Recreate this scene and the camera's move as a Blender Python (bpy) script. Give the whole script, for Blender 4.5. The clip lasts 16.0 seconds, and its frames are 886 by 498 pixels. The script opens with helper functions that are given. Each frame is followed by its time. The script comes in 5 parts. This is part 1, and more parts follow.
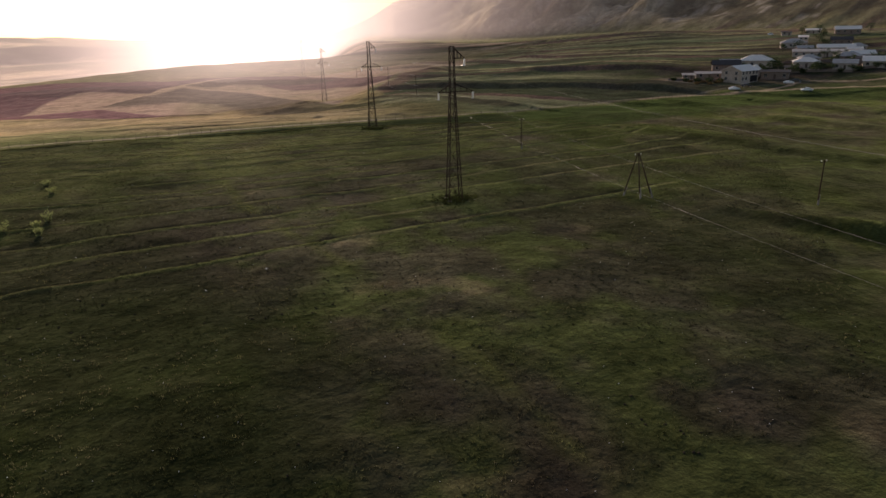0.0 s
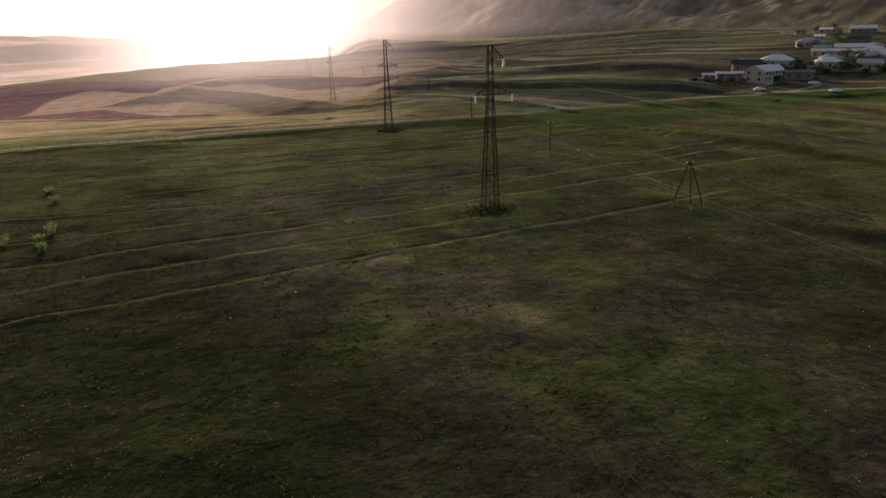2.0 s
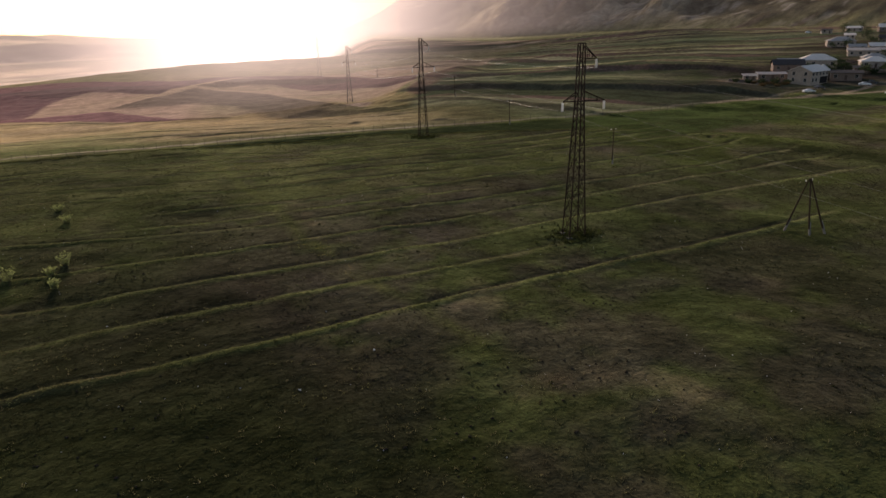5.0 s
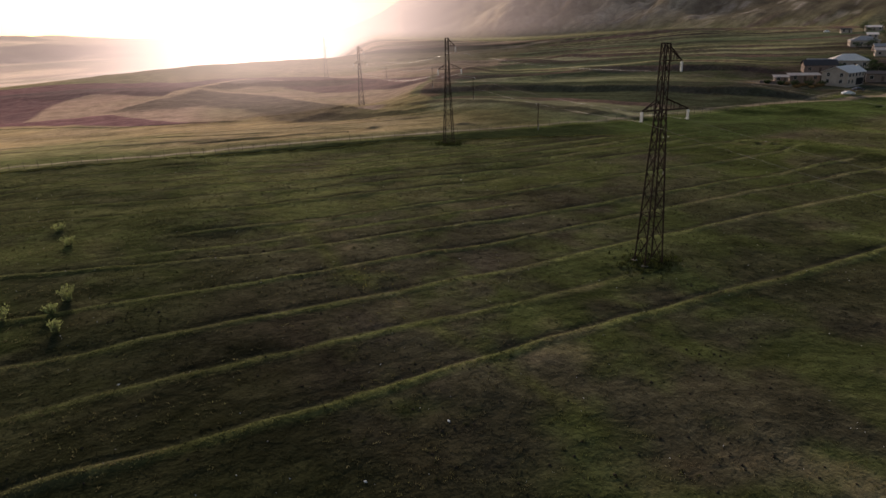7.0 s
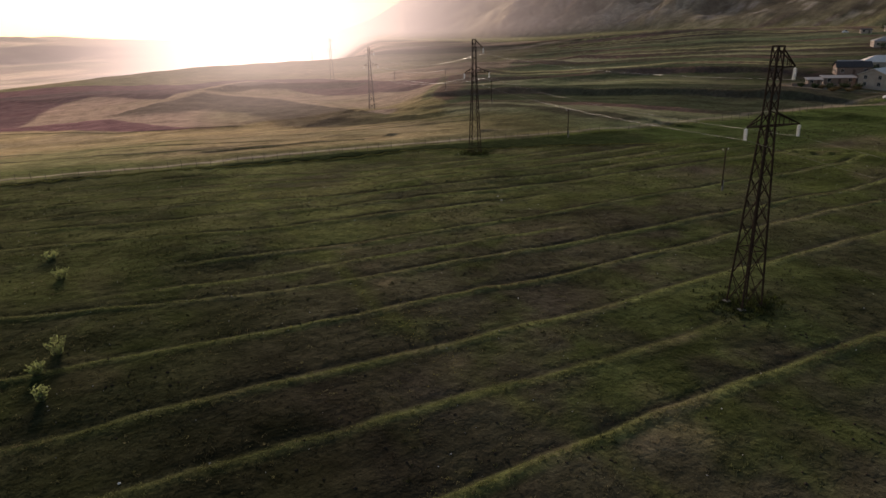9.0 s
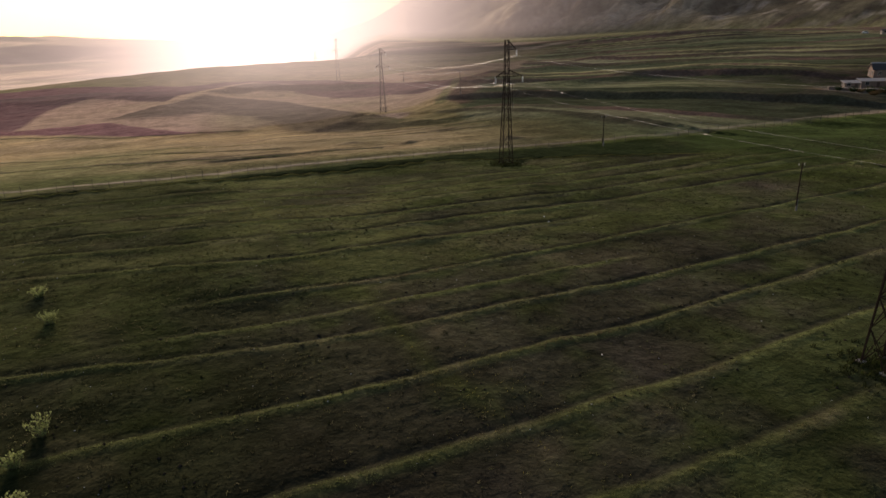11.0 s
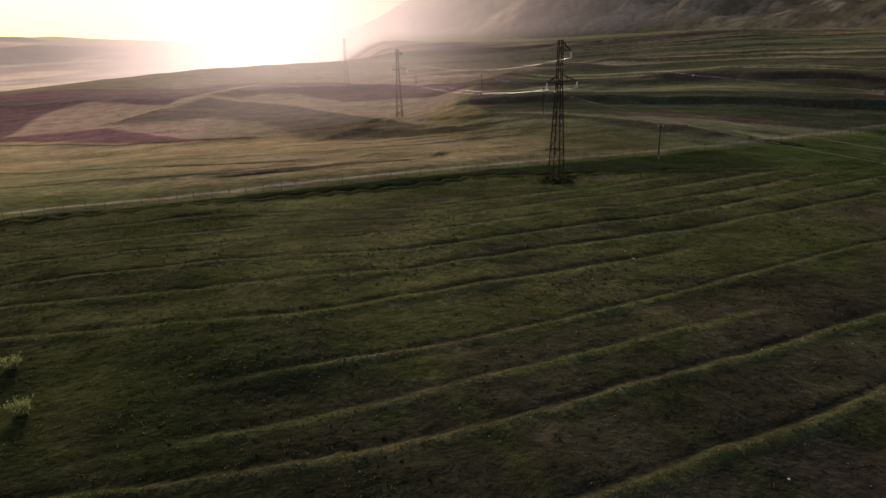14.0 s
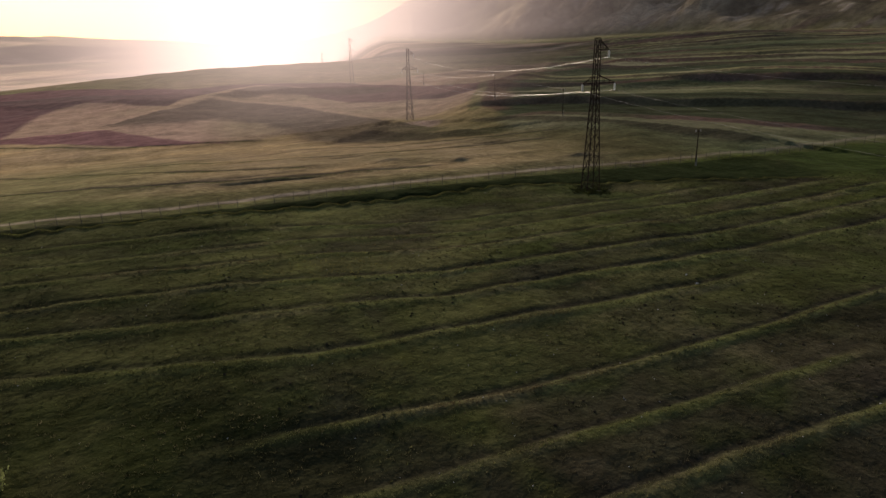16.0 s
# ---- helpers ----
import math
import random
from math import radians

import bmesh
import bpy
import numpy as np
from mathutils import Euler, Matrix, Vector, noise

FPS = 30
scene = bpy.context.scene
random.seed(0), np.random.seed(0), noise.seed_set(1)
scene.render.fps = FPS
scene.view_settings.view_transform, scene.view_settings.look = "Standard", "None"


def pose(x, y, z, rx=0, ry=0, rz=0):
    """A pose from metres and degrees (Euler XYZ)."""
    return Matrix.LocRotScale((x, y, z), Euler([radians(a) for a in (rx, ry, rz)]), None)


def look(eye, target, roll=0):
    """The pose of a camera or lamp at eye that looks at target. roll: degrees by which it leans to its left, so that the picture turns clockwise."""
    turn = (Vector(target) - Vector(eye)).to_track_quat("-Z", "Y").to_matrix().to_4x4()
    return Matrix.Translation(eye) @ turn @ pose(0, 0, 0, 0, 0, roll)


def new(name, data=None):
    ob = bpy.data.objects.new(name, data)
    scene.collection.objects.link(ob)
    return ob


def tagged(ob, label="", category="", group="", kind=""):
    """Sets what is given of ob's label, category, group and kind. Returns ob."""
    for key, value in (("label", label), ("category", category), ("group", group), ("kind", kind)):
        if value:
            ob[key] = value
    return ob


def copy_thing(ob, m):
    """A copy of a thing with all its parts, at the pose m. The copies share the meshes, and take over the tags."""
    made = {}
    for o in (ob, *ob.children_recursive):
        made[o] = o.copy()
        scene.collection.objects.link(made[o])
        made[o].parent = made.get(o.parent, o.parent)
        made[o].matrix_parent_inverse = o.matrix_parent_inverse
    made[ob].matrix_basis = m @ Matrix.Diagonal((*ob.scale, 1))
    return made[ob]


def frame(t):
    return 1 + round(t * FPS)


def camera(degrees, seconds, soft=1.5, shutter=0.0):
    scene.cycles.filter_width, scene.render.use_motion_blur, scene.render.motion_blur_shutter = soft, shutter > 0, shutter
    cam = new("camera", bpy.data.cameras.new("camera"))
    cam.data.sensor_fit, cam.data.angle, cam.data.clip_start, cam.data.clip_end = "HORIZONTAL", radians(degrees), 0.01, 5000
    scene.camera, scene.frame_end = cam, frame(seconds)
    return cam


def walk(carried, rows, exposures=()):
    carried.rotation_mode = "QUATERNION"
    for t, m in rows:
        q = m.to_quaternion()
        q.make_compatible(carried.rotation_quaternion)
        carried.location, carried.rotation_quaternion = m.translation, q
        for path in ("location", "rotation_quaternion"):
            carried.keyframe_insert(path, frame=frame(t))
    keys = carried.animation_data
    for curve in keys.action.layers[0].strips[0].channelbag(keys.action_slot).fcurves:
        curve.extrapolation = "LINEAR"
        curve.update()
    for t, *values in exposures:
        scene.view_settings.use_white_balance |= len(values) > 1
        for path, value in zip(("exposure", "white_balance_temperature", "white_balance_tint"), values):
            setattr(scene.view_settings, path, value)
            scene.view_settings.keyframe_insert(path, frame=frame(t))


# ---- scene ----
cam = camera(68.3, 16.0)
METRES, EYE, TILT, LEAN, TURN = 108.7, 30.0, 0.0, 0.0, -23.6
ROWS = [
    (0.0, 0.0, 0.0, 0.0, -0.49, -18.99, 1.42),
    (0.5, -0.0118, 0.0195, -0.0002, -0.48, -19.02, 1.4),
    (1.0, -0.025, 0.0404, -0.0006, -0.48, -19.04, 1.38),
    (1.5, -0.0396, 0.0627, -0.0011, -0.49, -19.06, 1.37),
    (2.0, -0.0553, 0.0864, -0.0015, -0.49, -19.08, 1.34),
    (2.5, -0.0715, 0.1111, -0.002, -0.49, -19.1, 1.34),
    (3.0, -0.0884, 0.1364, -0.0027, -0.5, -19.1, 1.33),
    (3.5, -0.1063, 0.1622, -0.0033, -0.51, -19.12, 1.31),
    (4.0, -0.1233, 0.1867, -0.0038, -0.51, -19.13, 1.3),
    (6.5, -0.2097, 0.3267, -0.007, -0.53, -19.12, 1.42),
    (7.0, -0.2246, 0.3572, -0.0069, -0.53, -19.12, 1.41),
    (7.5, -0.2396, 0.3886, -0.0071, -0.55, -19.11, 1.44),
    (8.0, -0.2542, 0.4207, -0.0072, -0.55, -19.09, 1.45),
    (8.5, -0.2688, 0.4524, -0.0072, -0.55, -19.08, 1.44),
    (9.0, -0.2834, 0.4839, -0.0071, -0.56, -19.07, 1.45),
    (11.5, -0.3571, 0.6453, -0.0076, -0.58, -19.05, 1.36),
    (12.0, -0.3707, 0.6759, -0.0081, -0.57, -19.02, 1.36),
    (12.5, -0.3838, 0.7057, -0.0085, -0.58, -19.0, 1.36),
    (13.0, -0.3964, 0.7341, -0.0091, -0.6, -18.99, 1.33),
    (13.5, -0.4082, 0.7617, -0.0101, -0.61, -18.99, 1.31),
    (14.0, -0.4195, 0.7874, -0.0111, -0.6, -18.98, 1.3),
    (14.5, -0.4305, 0.8125, -0.0123, -0.6, -18.97, 1.28),
    (15.0, -0.4411, 0.8371, -0.0137, -0.59, -18.96, 1.23),
    (15.5, -0.4514, 0.8608, -0.0151, -0.59, -18.95, 1.21),
    (16.0, -0.4617, 0.8837, -0.0168, -0.58, -18.94, 1.21),
]
walk(cam, [(t, pose(0, 0, EYE, TILT, LEAN, TURN) @ pose(METRES * x, METRES * y, METRES * z, 90 + pitch, roll, yaw)) for t, x, y, z, yaw, pitch, roll in ROWS], exposures=[(0.0, -0.06, 7100, 22), (8.0, -0.16, 7100, 21), (12.0, -0.34, 7050, 20), (16.0, -0.48, 7050, 19)])

# ---------------------------------------------------------------- light
SUN_AZ, SUN_EL = 2.0, 13.0          # degrees clockwise from +y, degrees above the horizon
world = bpy.data.worlds.new("world")
scene.world = world
world.use_nodes = True
wn = world.node_tree.nodes
sky = wn.new("ShaderNodeTexSky")
sky.sky_type = "NISHITA"
sky.sun_disc = False
sky.sun_elevation, sky.sun_rotation = radians(SUN_EL), radians(SUN_AZ)
sky.air_density, sky.dust_density, sky.ozone_density = 0.9, 0.8, 1.0
wn["Background"].inputs["Strength"].default_value = 0.125
world.node_tree.links.new(sky.outputs[0], wn["Background"].inputs[0])
sun = new("sun", bpy.data.lights.new("sun", "SUN"))
sun.data.energy, sun.data.angle, sun.data.color = 4.8, radians(12.0), (1.0, 0.87, 0.72)
toward = Vector((math.sin(radians(SUN_AZ)) * math.cos(radians(SUN_EL)), math.cos(radians(SUN_AZ)) * math.cos(radians(SUN_EL)), math.sin(radians(SUN_EL))))
sun.matrix_world = look(toward * 100, (0, 0, 0))


# ---------------------------------------------------------------- small tools
def S(a, b, v):
    """A smooth step from 0 at a to 1 at b."""
    k = np.clip((np.asarray(v, float) - a) / (b - a), 0, 1)
    return k * k * (3 - 2 * k)


def hashed(i, j, seed):
    h = (i * 374761393 + j * 668265263 + seed * 1442695041) & 0xFFFFFFFF
    h = ((h ^ (h >> 13)) * 1274126177) & 0xFFFFFFFF
    return ((h ^ (h >> 16)) & 0xFFFFFF) / float(0xFFFFFF)


def vnoise(x, y, size, seed=0, octaves=3):
    """Value noise in -1 to 1 with features of the given size."""
    x, y = np.asarray(x, float) / size, np.asarray(y, float) / size
    total, amp, norm = 0.0, 1.0, 0.0
    for o in range(octaves):
        i, j = np.floor(x).astype(np.int64), np.floor(y).astype(np.int64)
        u, v = x - i, y - j
        u, v = u * u * (3 - 2 * u), v * v * (3 - 2 * v)
        a, b = hashed(i, j, seed + o), hashed(i + 1, j, seed + o)
        c, d = hashed(i, j + 1, seed + o), hashed(i + 1, j + 1, seed + o)
        total = total + amp * (2 * (a + (b - a) * u + (c - a) * v + (a - b - c + d) * u * v) - 1)
        norm += amp
        amp *= 0.5
        x, y = x * 2.03 + 17.1, y * 2.03 - 9.7
    return total / norm


def mix(a, b, k):
    k = np.asarray(k)[..., None]
    return np.asarray(a) * (1 - k) + np.asarray(b) * k


def line_y(points, x):
    return np.interp(x, [p[0] for p in points], [p[1] for p in points])


# ---------------------------------------------------------------- the lie of the land
K = 1.2        # metres for one unit of the plan: the lists below are in plan units
FENCE = [(-400, 215), (-120, 198), (-26, 190), (2, 188.6), (38, 186), (59, 184.5), (80, 180.5), (100, 178.5), (133, 175), (165, 171), (200, 173), (260, 160), (420, 120)]
BERM = [(-400, 212), (-120, 195), (-26, 187.5), (-5, 186), (9, 183), (26, 181), (45, 180), (63, 173.7), (78, 166), (90, 161), (130, 157), (400, 150)]
# low ridges left by ploughing
RIDGES = []


def plough_ridge(height, start, end, *points):
    """A ridge of that height through the points, standing from x = start to x = end."""
    RIDGES.append((points, height, start, end))


plough_ridge(0.55, -90, 75, (-80, 75), (-5, 77.7), (10, 78.6), (31, 80.6), (57, 81), (120, 84))
plough_ridge(0.3, -30, 37, (-80, 85), (-4, 87.4), (25, 87.4), (37, 88.3), (60, 89))
plough_ridge(0.42, -70, 108, (-80, 97), (-19, 95.5), (8, 95.4), (30, 95.8), (65, 97.7), (130, 99))
plough_ridge(0.61, -70, 108, (-80, 109), (-21, 106), (9, 104.4), (37, 105), (77, 107.4), (130, 108))
plough_ridge(0.61, -70, 108, (-80, 126), (-23, 119.3), (-1, 115), (12, 113), (61, 113.1), (130, 116))
plough_ridge(0.36, -12, 40, (-80, 124), (-10, 120.5), (7, 119.3), (23, 118.4), (60, 119))
plough_ridge(0.55, -4, 108, (-80, 131), (2, 126.7), (10, 125.6), (23, 124.4), (55, 125.6), (130, 127))
plough_ridge(0.58, -60, 46, (-80, 147), (-19, 143.5), (0, 136.8), (25, 134.8), (60, 134), (130, 134))
plough_ridge(0.61, -60, 108, (-80, 156), (-20, 151.3), (7, 145.3), (17, 142.4), (52, 140.3), (76, 139.8), (140, 139))
plough_ridge(0.61, -60, 108, (-80, 160), (-22, 158), (-2, 156), (20, 148.5), (49, 146.3), (79, 146.2), (140, 146))
plough_ridge(0.55, -60, 108, (-80, 169), (-23, 166), (6, 162.5), (24, 155.5), (54, 152), (140, 152))
plough_ridge(0.43, -60, 90, (-80, 174), (-23, 171.5), (6, 169), (30, 161), (60, 158), (140, 158))
plough_ridge(0.5, -70, 40, (-120, 236), (-17, 214), (-4, 209), (9, 206), (25, 204), (45, 200))
plough_ridge(0.45, -70, 20, (-120, 300), (-41, 268), (-4, 223), (8, 218), (24, 214))
plough_ridge(0.5, -8, 76, (-9, 251), (8, 235), (27, 231), (57, 223), (75, 219))
plough_ridge(0.6, -110, 22, (-120, 352), (-50, 328), (-17, 302), (14, 293), (40, 288))
plough_ridge(0.4, 30, 84, (30, 262), (50, 248), (70, 236), (84, 226))
plough_ridge(0.43, -60, 70, (-80, 182), (-25, 179.5), (1, 177.3), (29, 167), (60, 164), (140, 163))
# knolls, spoil heaps and hollows
KNOLLS = []


def knoll(x, y, rx, ry, turn, height):
    """A mound, or with a negative height a hollow: its half-widths and its turn in degrees."""
    KNOLLS.append((x, y, rx, ry, turn, height))


knoll(12, 203.6, 7.5, 0.7, -5, -0.6)
knoll(6, 211, 12, 0.8, -8, -0.15)
knoll(48, 204, 2, 1.2, 0, 0.5)
knoll(36, 212, 3, 1, 0, 0.35)
knoll(47, 248, 5, 1, -8, -0.5)
knoll(30, 225, 4, 0.7, -8, -0.3)
knoll(66, 226, 3.5, 0.9, -8, -0.4)
knoll(70, 196, 3, 1, -10, 0.4)
knoll(78, 49, 14, 1.6, -74, 2.2)
knoll(150, 285, 40, 7, -25, 2.2)
# long spurs of the land: points along the crest from west to east, height, width of the slope before and behind it
SPURS = [
    ([(0, 378), (8, 386), (20, 397), (36, 378), (51, 353), (62, 322), (67, 290)], 1.7, 30, 9),
    ([(26, 412), (38, 430), (48, 434), (62, 418), (90, 400)], 2.2, 14, 12),
    ([(48, 278), (54, 283), (60, 270), (66, 257), (76, 248)], 0.8, 5, 16),
    ([(90, 282), (108, 314), (128, 346), (160, 362), (225, 372)], 1.9, 12, 10),
    ([(-70, 452), (-30, 440), (2, 404)], 1.6, 10, 14),
    ([(84, 262), (92, 244), (100, 224), (106, 206), (110, 192)], 1.3, 8, 18),
]
# straight grass banks across the eastern field: points along the crest, height
BANKS = [([(110, 128), (112, 121), (116, 97), (121, 76), (126, 50)], 1.0), ([(155, 160), (155, 153), (153, 121), (156, 96)], 0.9), ([(134, 120), (136, 96), (140, 70)], 0.45), ([(176, 150), (180, 128), (186, 104)], 0.7)]
# the pylons of the power line
LINE = [(28.2, 6.0), (41.4, 89.8), (55.2, 172.0), (72.6, 294.0), (94.5, 433.0), (150, 715)]


def ridge_mask(x, y):
    """The lip of grass along each old furrow and the furrow itself, as two masks."""
    out, cut = np.zeros_like(x), np.zeros_like(x)
    wob = 0.55 * vnoise(x, y * 0 + 3.3, 9, 41, 3)
    for k, (pts, h, x0, x1) in enumerate(RIDGES):
        d = (y - line_y(pts, x) - wob * (1 + 0.3 * math.sin(k * 2.1))) / (2.6 if pts[0][1] > 195 else 1.45 if pts[0][1] > 140 else 0.95)
        near = np.abs(d) < 4
        if not near.any():
            continue
        along = S(x0 - 6, x0 + 6, x) * S(x1 + 6, x1 - 6, x) * (0.75 + 0.5 * vnoise(x, y * 0 + 11.0 * k, 5, 60 + k, 3))
        out = np.maximum(out, h * along * np.exp(-((d + 0.45) / 0.55) ** 2))
        cut = np.maximum(cut, h * along * np.exp(-((d - 0.42) / 0.36) ** 2))
    return out, cut


def off_line(pts, x, y, sided=False):
    """Distance from a line through points; with sided also on which side of it a place lies, +1 behind and -1 before it."""
    best, side = np.full(np.shape(x), 1e9), np.ones(np.shape(x))
    for (ax, ay), (bx, by) in zip(pts, pts[1:]):
        q = np.clip(((x - ax) * (bx - ax) + (y - ay) * (by - ay)) / ((bx - ax) ** 2 + (by - ay) ** 2), 0, 1)
        d = np.hypot(x - ax - q * (bx - ax), y - ay - q * (by - ay))
        if sided:
            side = np.where(d < best, np.sign((bx - ax) * (y - ay) - (by - ay) * (x - ax)), side)
        best = np.minimum(best, d)
    return (best, side) if sided else best


def berm_mask(x, y):
    d = y - line_y(BERM, x) - 0.75 * np.sin(x * 1.35 + 1.2 * np.sin(x * 0.31)) - 0.5 * vnoise(x, y * 0, 7, 77)
    return np.exp(-(d / 0.6) ** 2) * S(95, 80, x) * S(-120, -60, x), d


def mountain(x, y, D, az, signed=False):
    """Distance past the mountain's foot, and its large and small spurs."""
    foot = np.interp(az, [-180, -90, 10, 14, 20, 28, 44, 58, 75, 120, 180], [4500, 4800, 4200, 2200, 1350, 1030, 840, 660, 560, 900, 3500])
    foot = foot * (1 + 0.05 * vnoise(x, y, 260, 12, 2))
    m = D - foot if signed else np.maximum(D - foot, 0)
    across = az * 14.0 - 0.55 * m + 40 * vnoise(x, y, 180, 13, 2)
    return m, 1 - np.abs(vnoise(across, 0.25 * m, 95, 14, 2)) * 1.6, 1 - np.abs(vnoise(across, 0.5 * m, 36, 15, 4)) * 1.6


TERRACES = ((224, 0.9), (261, 2.2), (316, 2.2), (352, 0.9), (396, 1.3), (424, 1.7), (452, 1.3), (480, 1.5), (512, 1.6), (548, 1.7), (590, 1.8), (640, 2.0), (700, 2.2))


def contour(x, y):
    """Runs up the slope between fence and mountain; equal along each terrace."""
    return 0.41 * x + 0.91 * y + 0.6 * np.clip(0.91 * x - 0.41 * y - 43, -60, 70) + 9 * vnoise(x, y, 90, 5, 3)


def land(x, y):
    """Height of the ground, in metres."""
    x, y = np.asarray(x, float) / K, np.asarray(y, float) / K
    D, az = np.hypot(x, y), np.degrees(np.arctan2(x, y))
    beyond = S(190, 260, D)
    z = -1.0 + 0.42 * vnoise(x, y, 15, 1, 2) + 0.16 * vnoise(x, y, 4.5, 2, 3) - 0.5 * S(150, 175, y) * S(260, 200, D) + 0.9 * beyond * vnoise(x, y, 90, 3, 3)
    # falls away to the west, climbs to the village and the foot of the mountain
    z = z - 7.4 * S(205, 285, D) * S(560, 330, D) * S(25, 10, az) - 7.0 * S(250, 560, D) * S(4, -12, az)
    climb = np.interp(D, [0, 215, 250, 280, 300, 325, 380, 430, 510, 545, 900, 5000], [0, 0, 1.2, 2.6, 4.4, 5.4, 5.9, 7.0, 13.2, 14.0, 12, 12])
    z = z + climb * S(24, 42, az) * S(110, 80, az)
    # terrace banks on the slope between fence and mountain
    s, w = contour(x, y), 0.91 * x - 0.41 * y
    for k, (s0, h) in enumerate(TERRACES):
        tall = 0.8 * h * np.clip(0.85 + 0.6 * vnoise(w, s * 0 + 7.0 * k, 55, 80 + k, 2), 0.2, 1.4) * (1 - 0.6 * S(41, 46, az))
        z = z + tall * (S(s0, s0 + 3.8, s) - (0.85 if s0 < 400 else 1.0) * S(s0 + 5, s0 + 42, s)) * S(13, 20, az) * S(70, 60, az) * S(190, 205, D) * (S(21, 29, az) if s0 > 500 else 1)
    # the valley behind the edge of the plateau
    e = y - (548 + 0.22 * x) + 14 * vnoise(x, y, 120, 8, 2)
    z = z - 58 * S(0, 320, e) * S(18, 11, az) - 58 * S(-100, -500, x) * S(0, 400, -x - 0.2 * y) * S(20, 90, D) * S(-60, -20, az)
    # flat-topped hills across the valley
    warp = 160 * vnoise(x, y, 420, 9, 3)
    warp = warp + 45 * vnoise(x, y, 90, 23, 3)
    z = z + 58 * np.interp(az, [-10, -5, 1, 5], [1.0, 0.8, 0.42, 0.12]) * (1 + 0.4 * vnoise(x, y, 380, 24, 3)) * S(2100, 2300, D + warp) * S(7, 3.5, az + 1.2 * vnoise(x, y, 500, 10, 2)) + 14 * S(1500, 2100, D + warp) * S(9, 0, az)
    z = z + 8 * S(2800, 2980, D + warp) * S(-6.6, -8.0, az + 0.8 * vnoise(x, y, 500, 11, 2))
    # the mountain
    m, rid, rid2 = mountain(x, y, D, az)
    h = m * 0.40 * (0.62 + 0.42 * rid + (0.42 - 0.24 * S(39, 47, az)) * rid2) + S(0, 60, m) * (1 - 0.65 * S(39, 47, az)) * (5 * vnoise(x, y, 26, 16, 3) + 2.4 * vnoise(x, y, 13, 17, 2))
    cap = np.interp(az, [-180, 5, 15, 18, 20, 23.5, 28, 180], [60, 5, 14, 48, 85, 125, 420, 420])
    z = z + cap * (1 - np.exp(-h / cap))
    for kx, ky, rx, ry, turn, kh in KNOLLS:
        c, sn = math.cos(radians(turn)), math.sin(radians(turn))
        u, v = ((x - kx) * c + (y - ky) * sn) / rx, (-(x - kx) * sn + (y - ky) * c) / ry
        q = u * u + v * v
        z = z + kh * np.exp(-q) * (1 + 0.2 * vnoise(x, y, 3 * max(ry, 2.0), 21, 2))
    for pts, sh, front, back in SPURS:
        d, side = off_line(pts, x, y, True)
        q = d / np.where(side < 0, front, back) + 0.06 * vnoise(x, y, 18, 22, 2)
        z = z + sh * np.exp(-np.maximum(q, 0) ** 1.6) * (1 + 0.15 * vnoise(x, y, 14, 25, 2))
    for pts, bh in BANKS:
        d, side = off_line(pts, x, y, True)
        z = z + bh * np.exp(-(d / np.where(side > 0, 9.0, 2.8)) ** 2)
    bm_, d = berm_mask(x, y)
    z = z + 0.22 * bm_ - 0.4 * np.exp(-((d - 1.5) / 1.0) ** 2) * S(95, 80, x) * S(-120, -60, x)
    lip, cut = ridge_mask(x, y)
    return K * (z + 0.30 * lip - 0.32 * cut)


def land_at(x, y):
    return float(land(np.array([float(x)]), np.array([float(y)]))[0])


GREEN, OLIVE, DRY, SOIL, RED, DIRT, ROCK = ((0.044, 0.055, 0.018), (0.060, 0.061, 0.026), (0.135, 0.108, 0.064), (0.038, 0.032, 0.025),
                                            (0.078, 0.040, 0.033), (0.24, 0.195, 0.15), (0.17, 0.148, 0.125))


picker = random.Random(21)
UPPER, at_s, last_kind = (), 448.0, 1
while at_s < 800:
    last_kind = picker.choice([k for k in (0, 1, 1, 2, 3) if k != last_kind])
    UPPER += ((at_s, last_kind),)
    at_s += picker.uniform(8, 24)


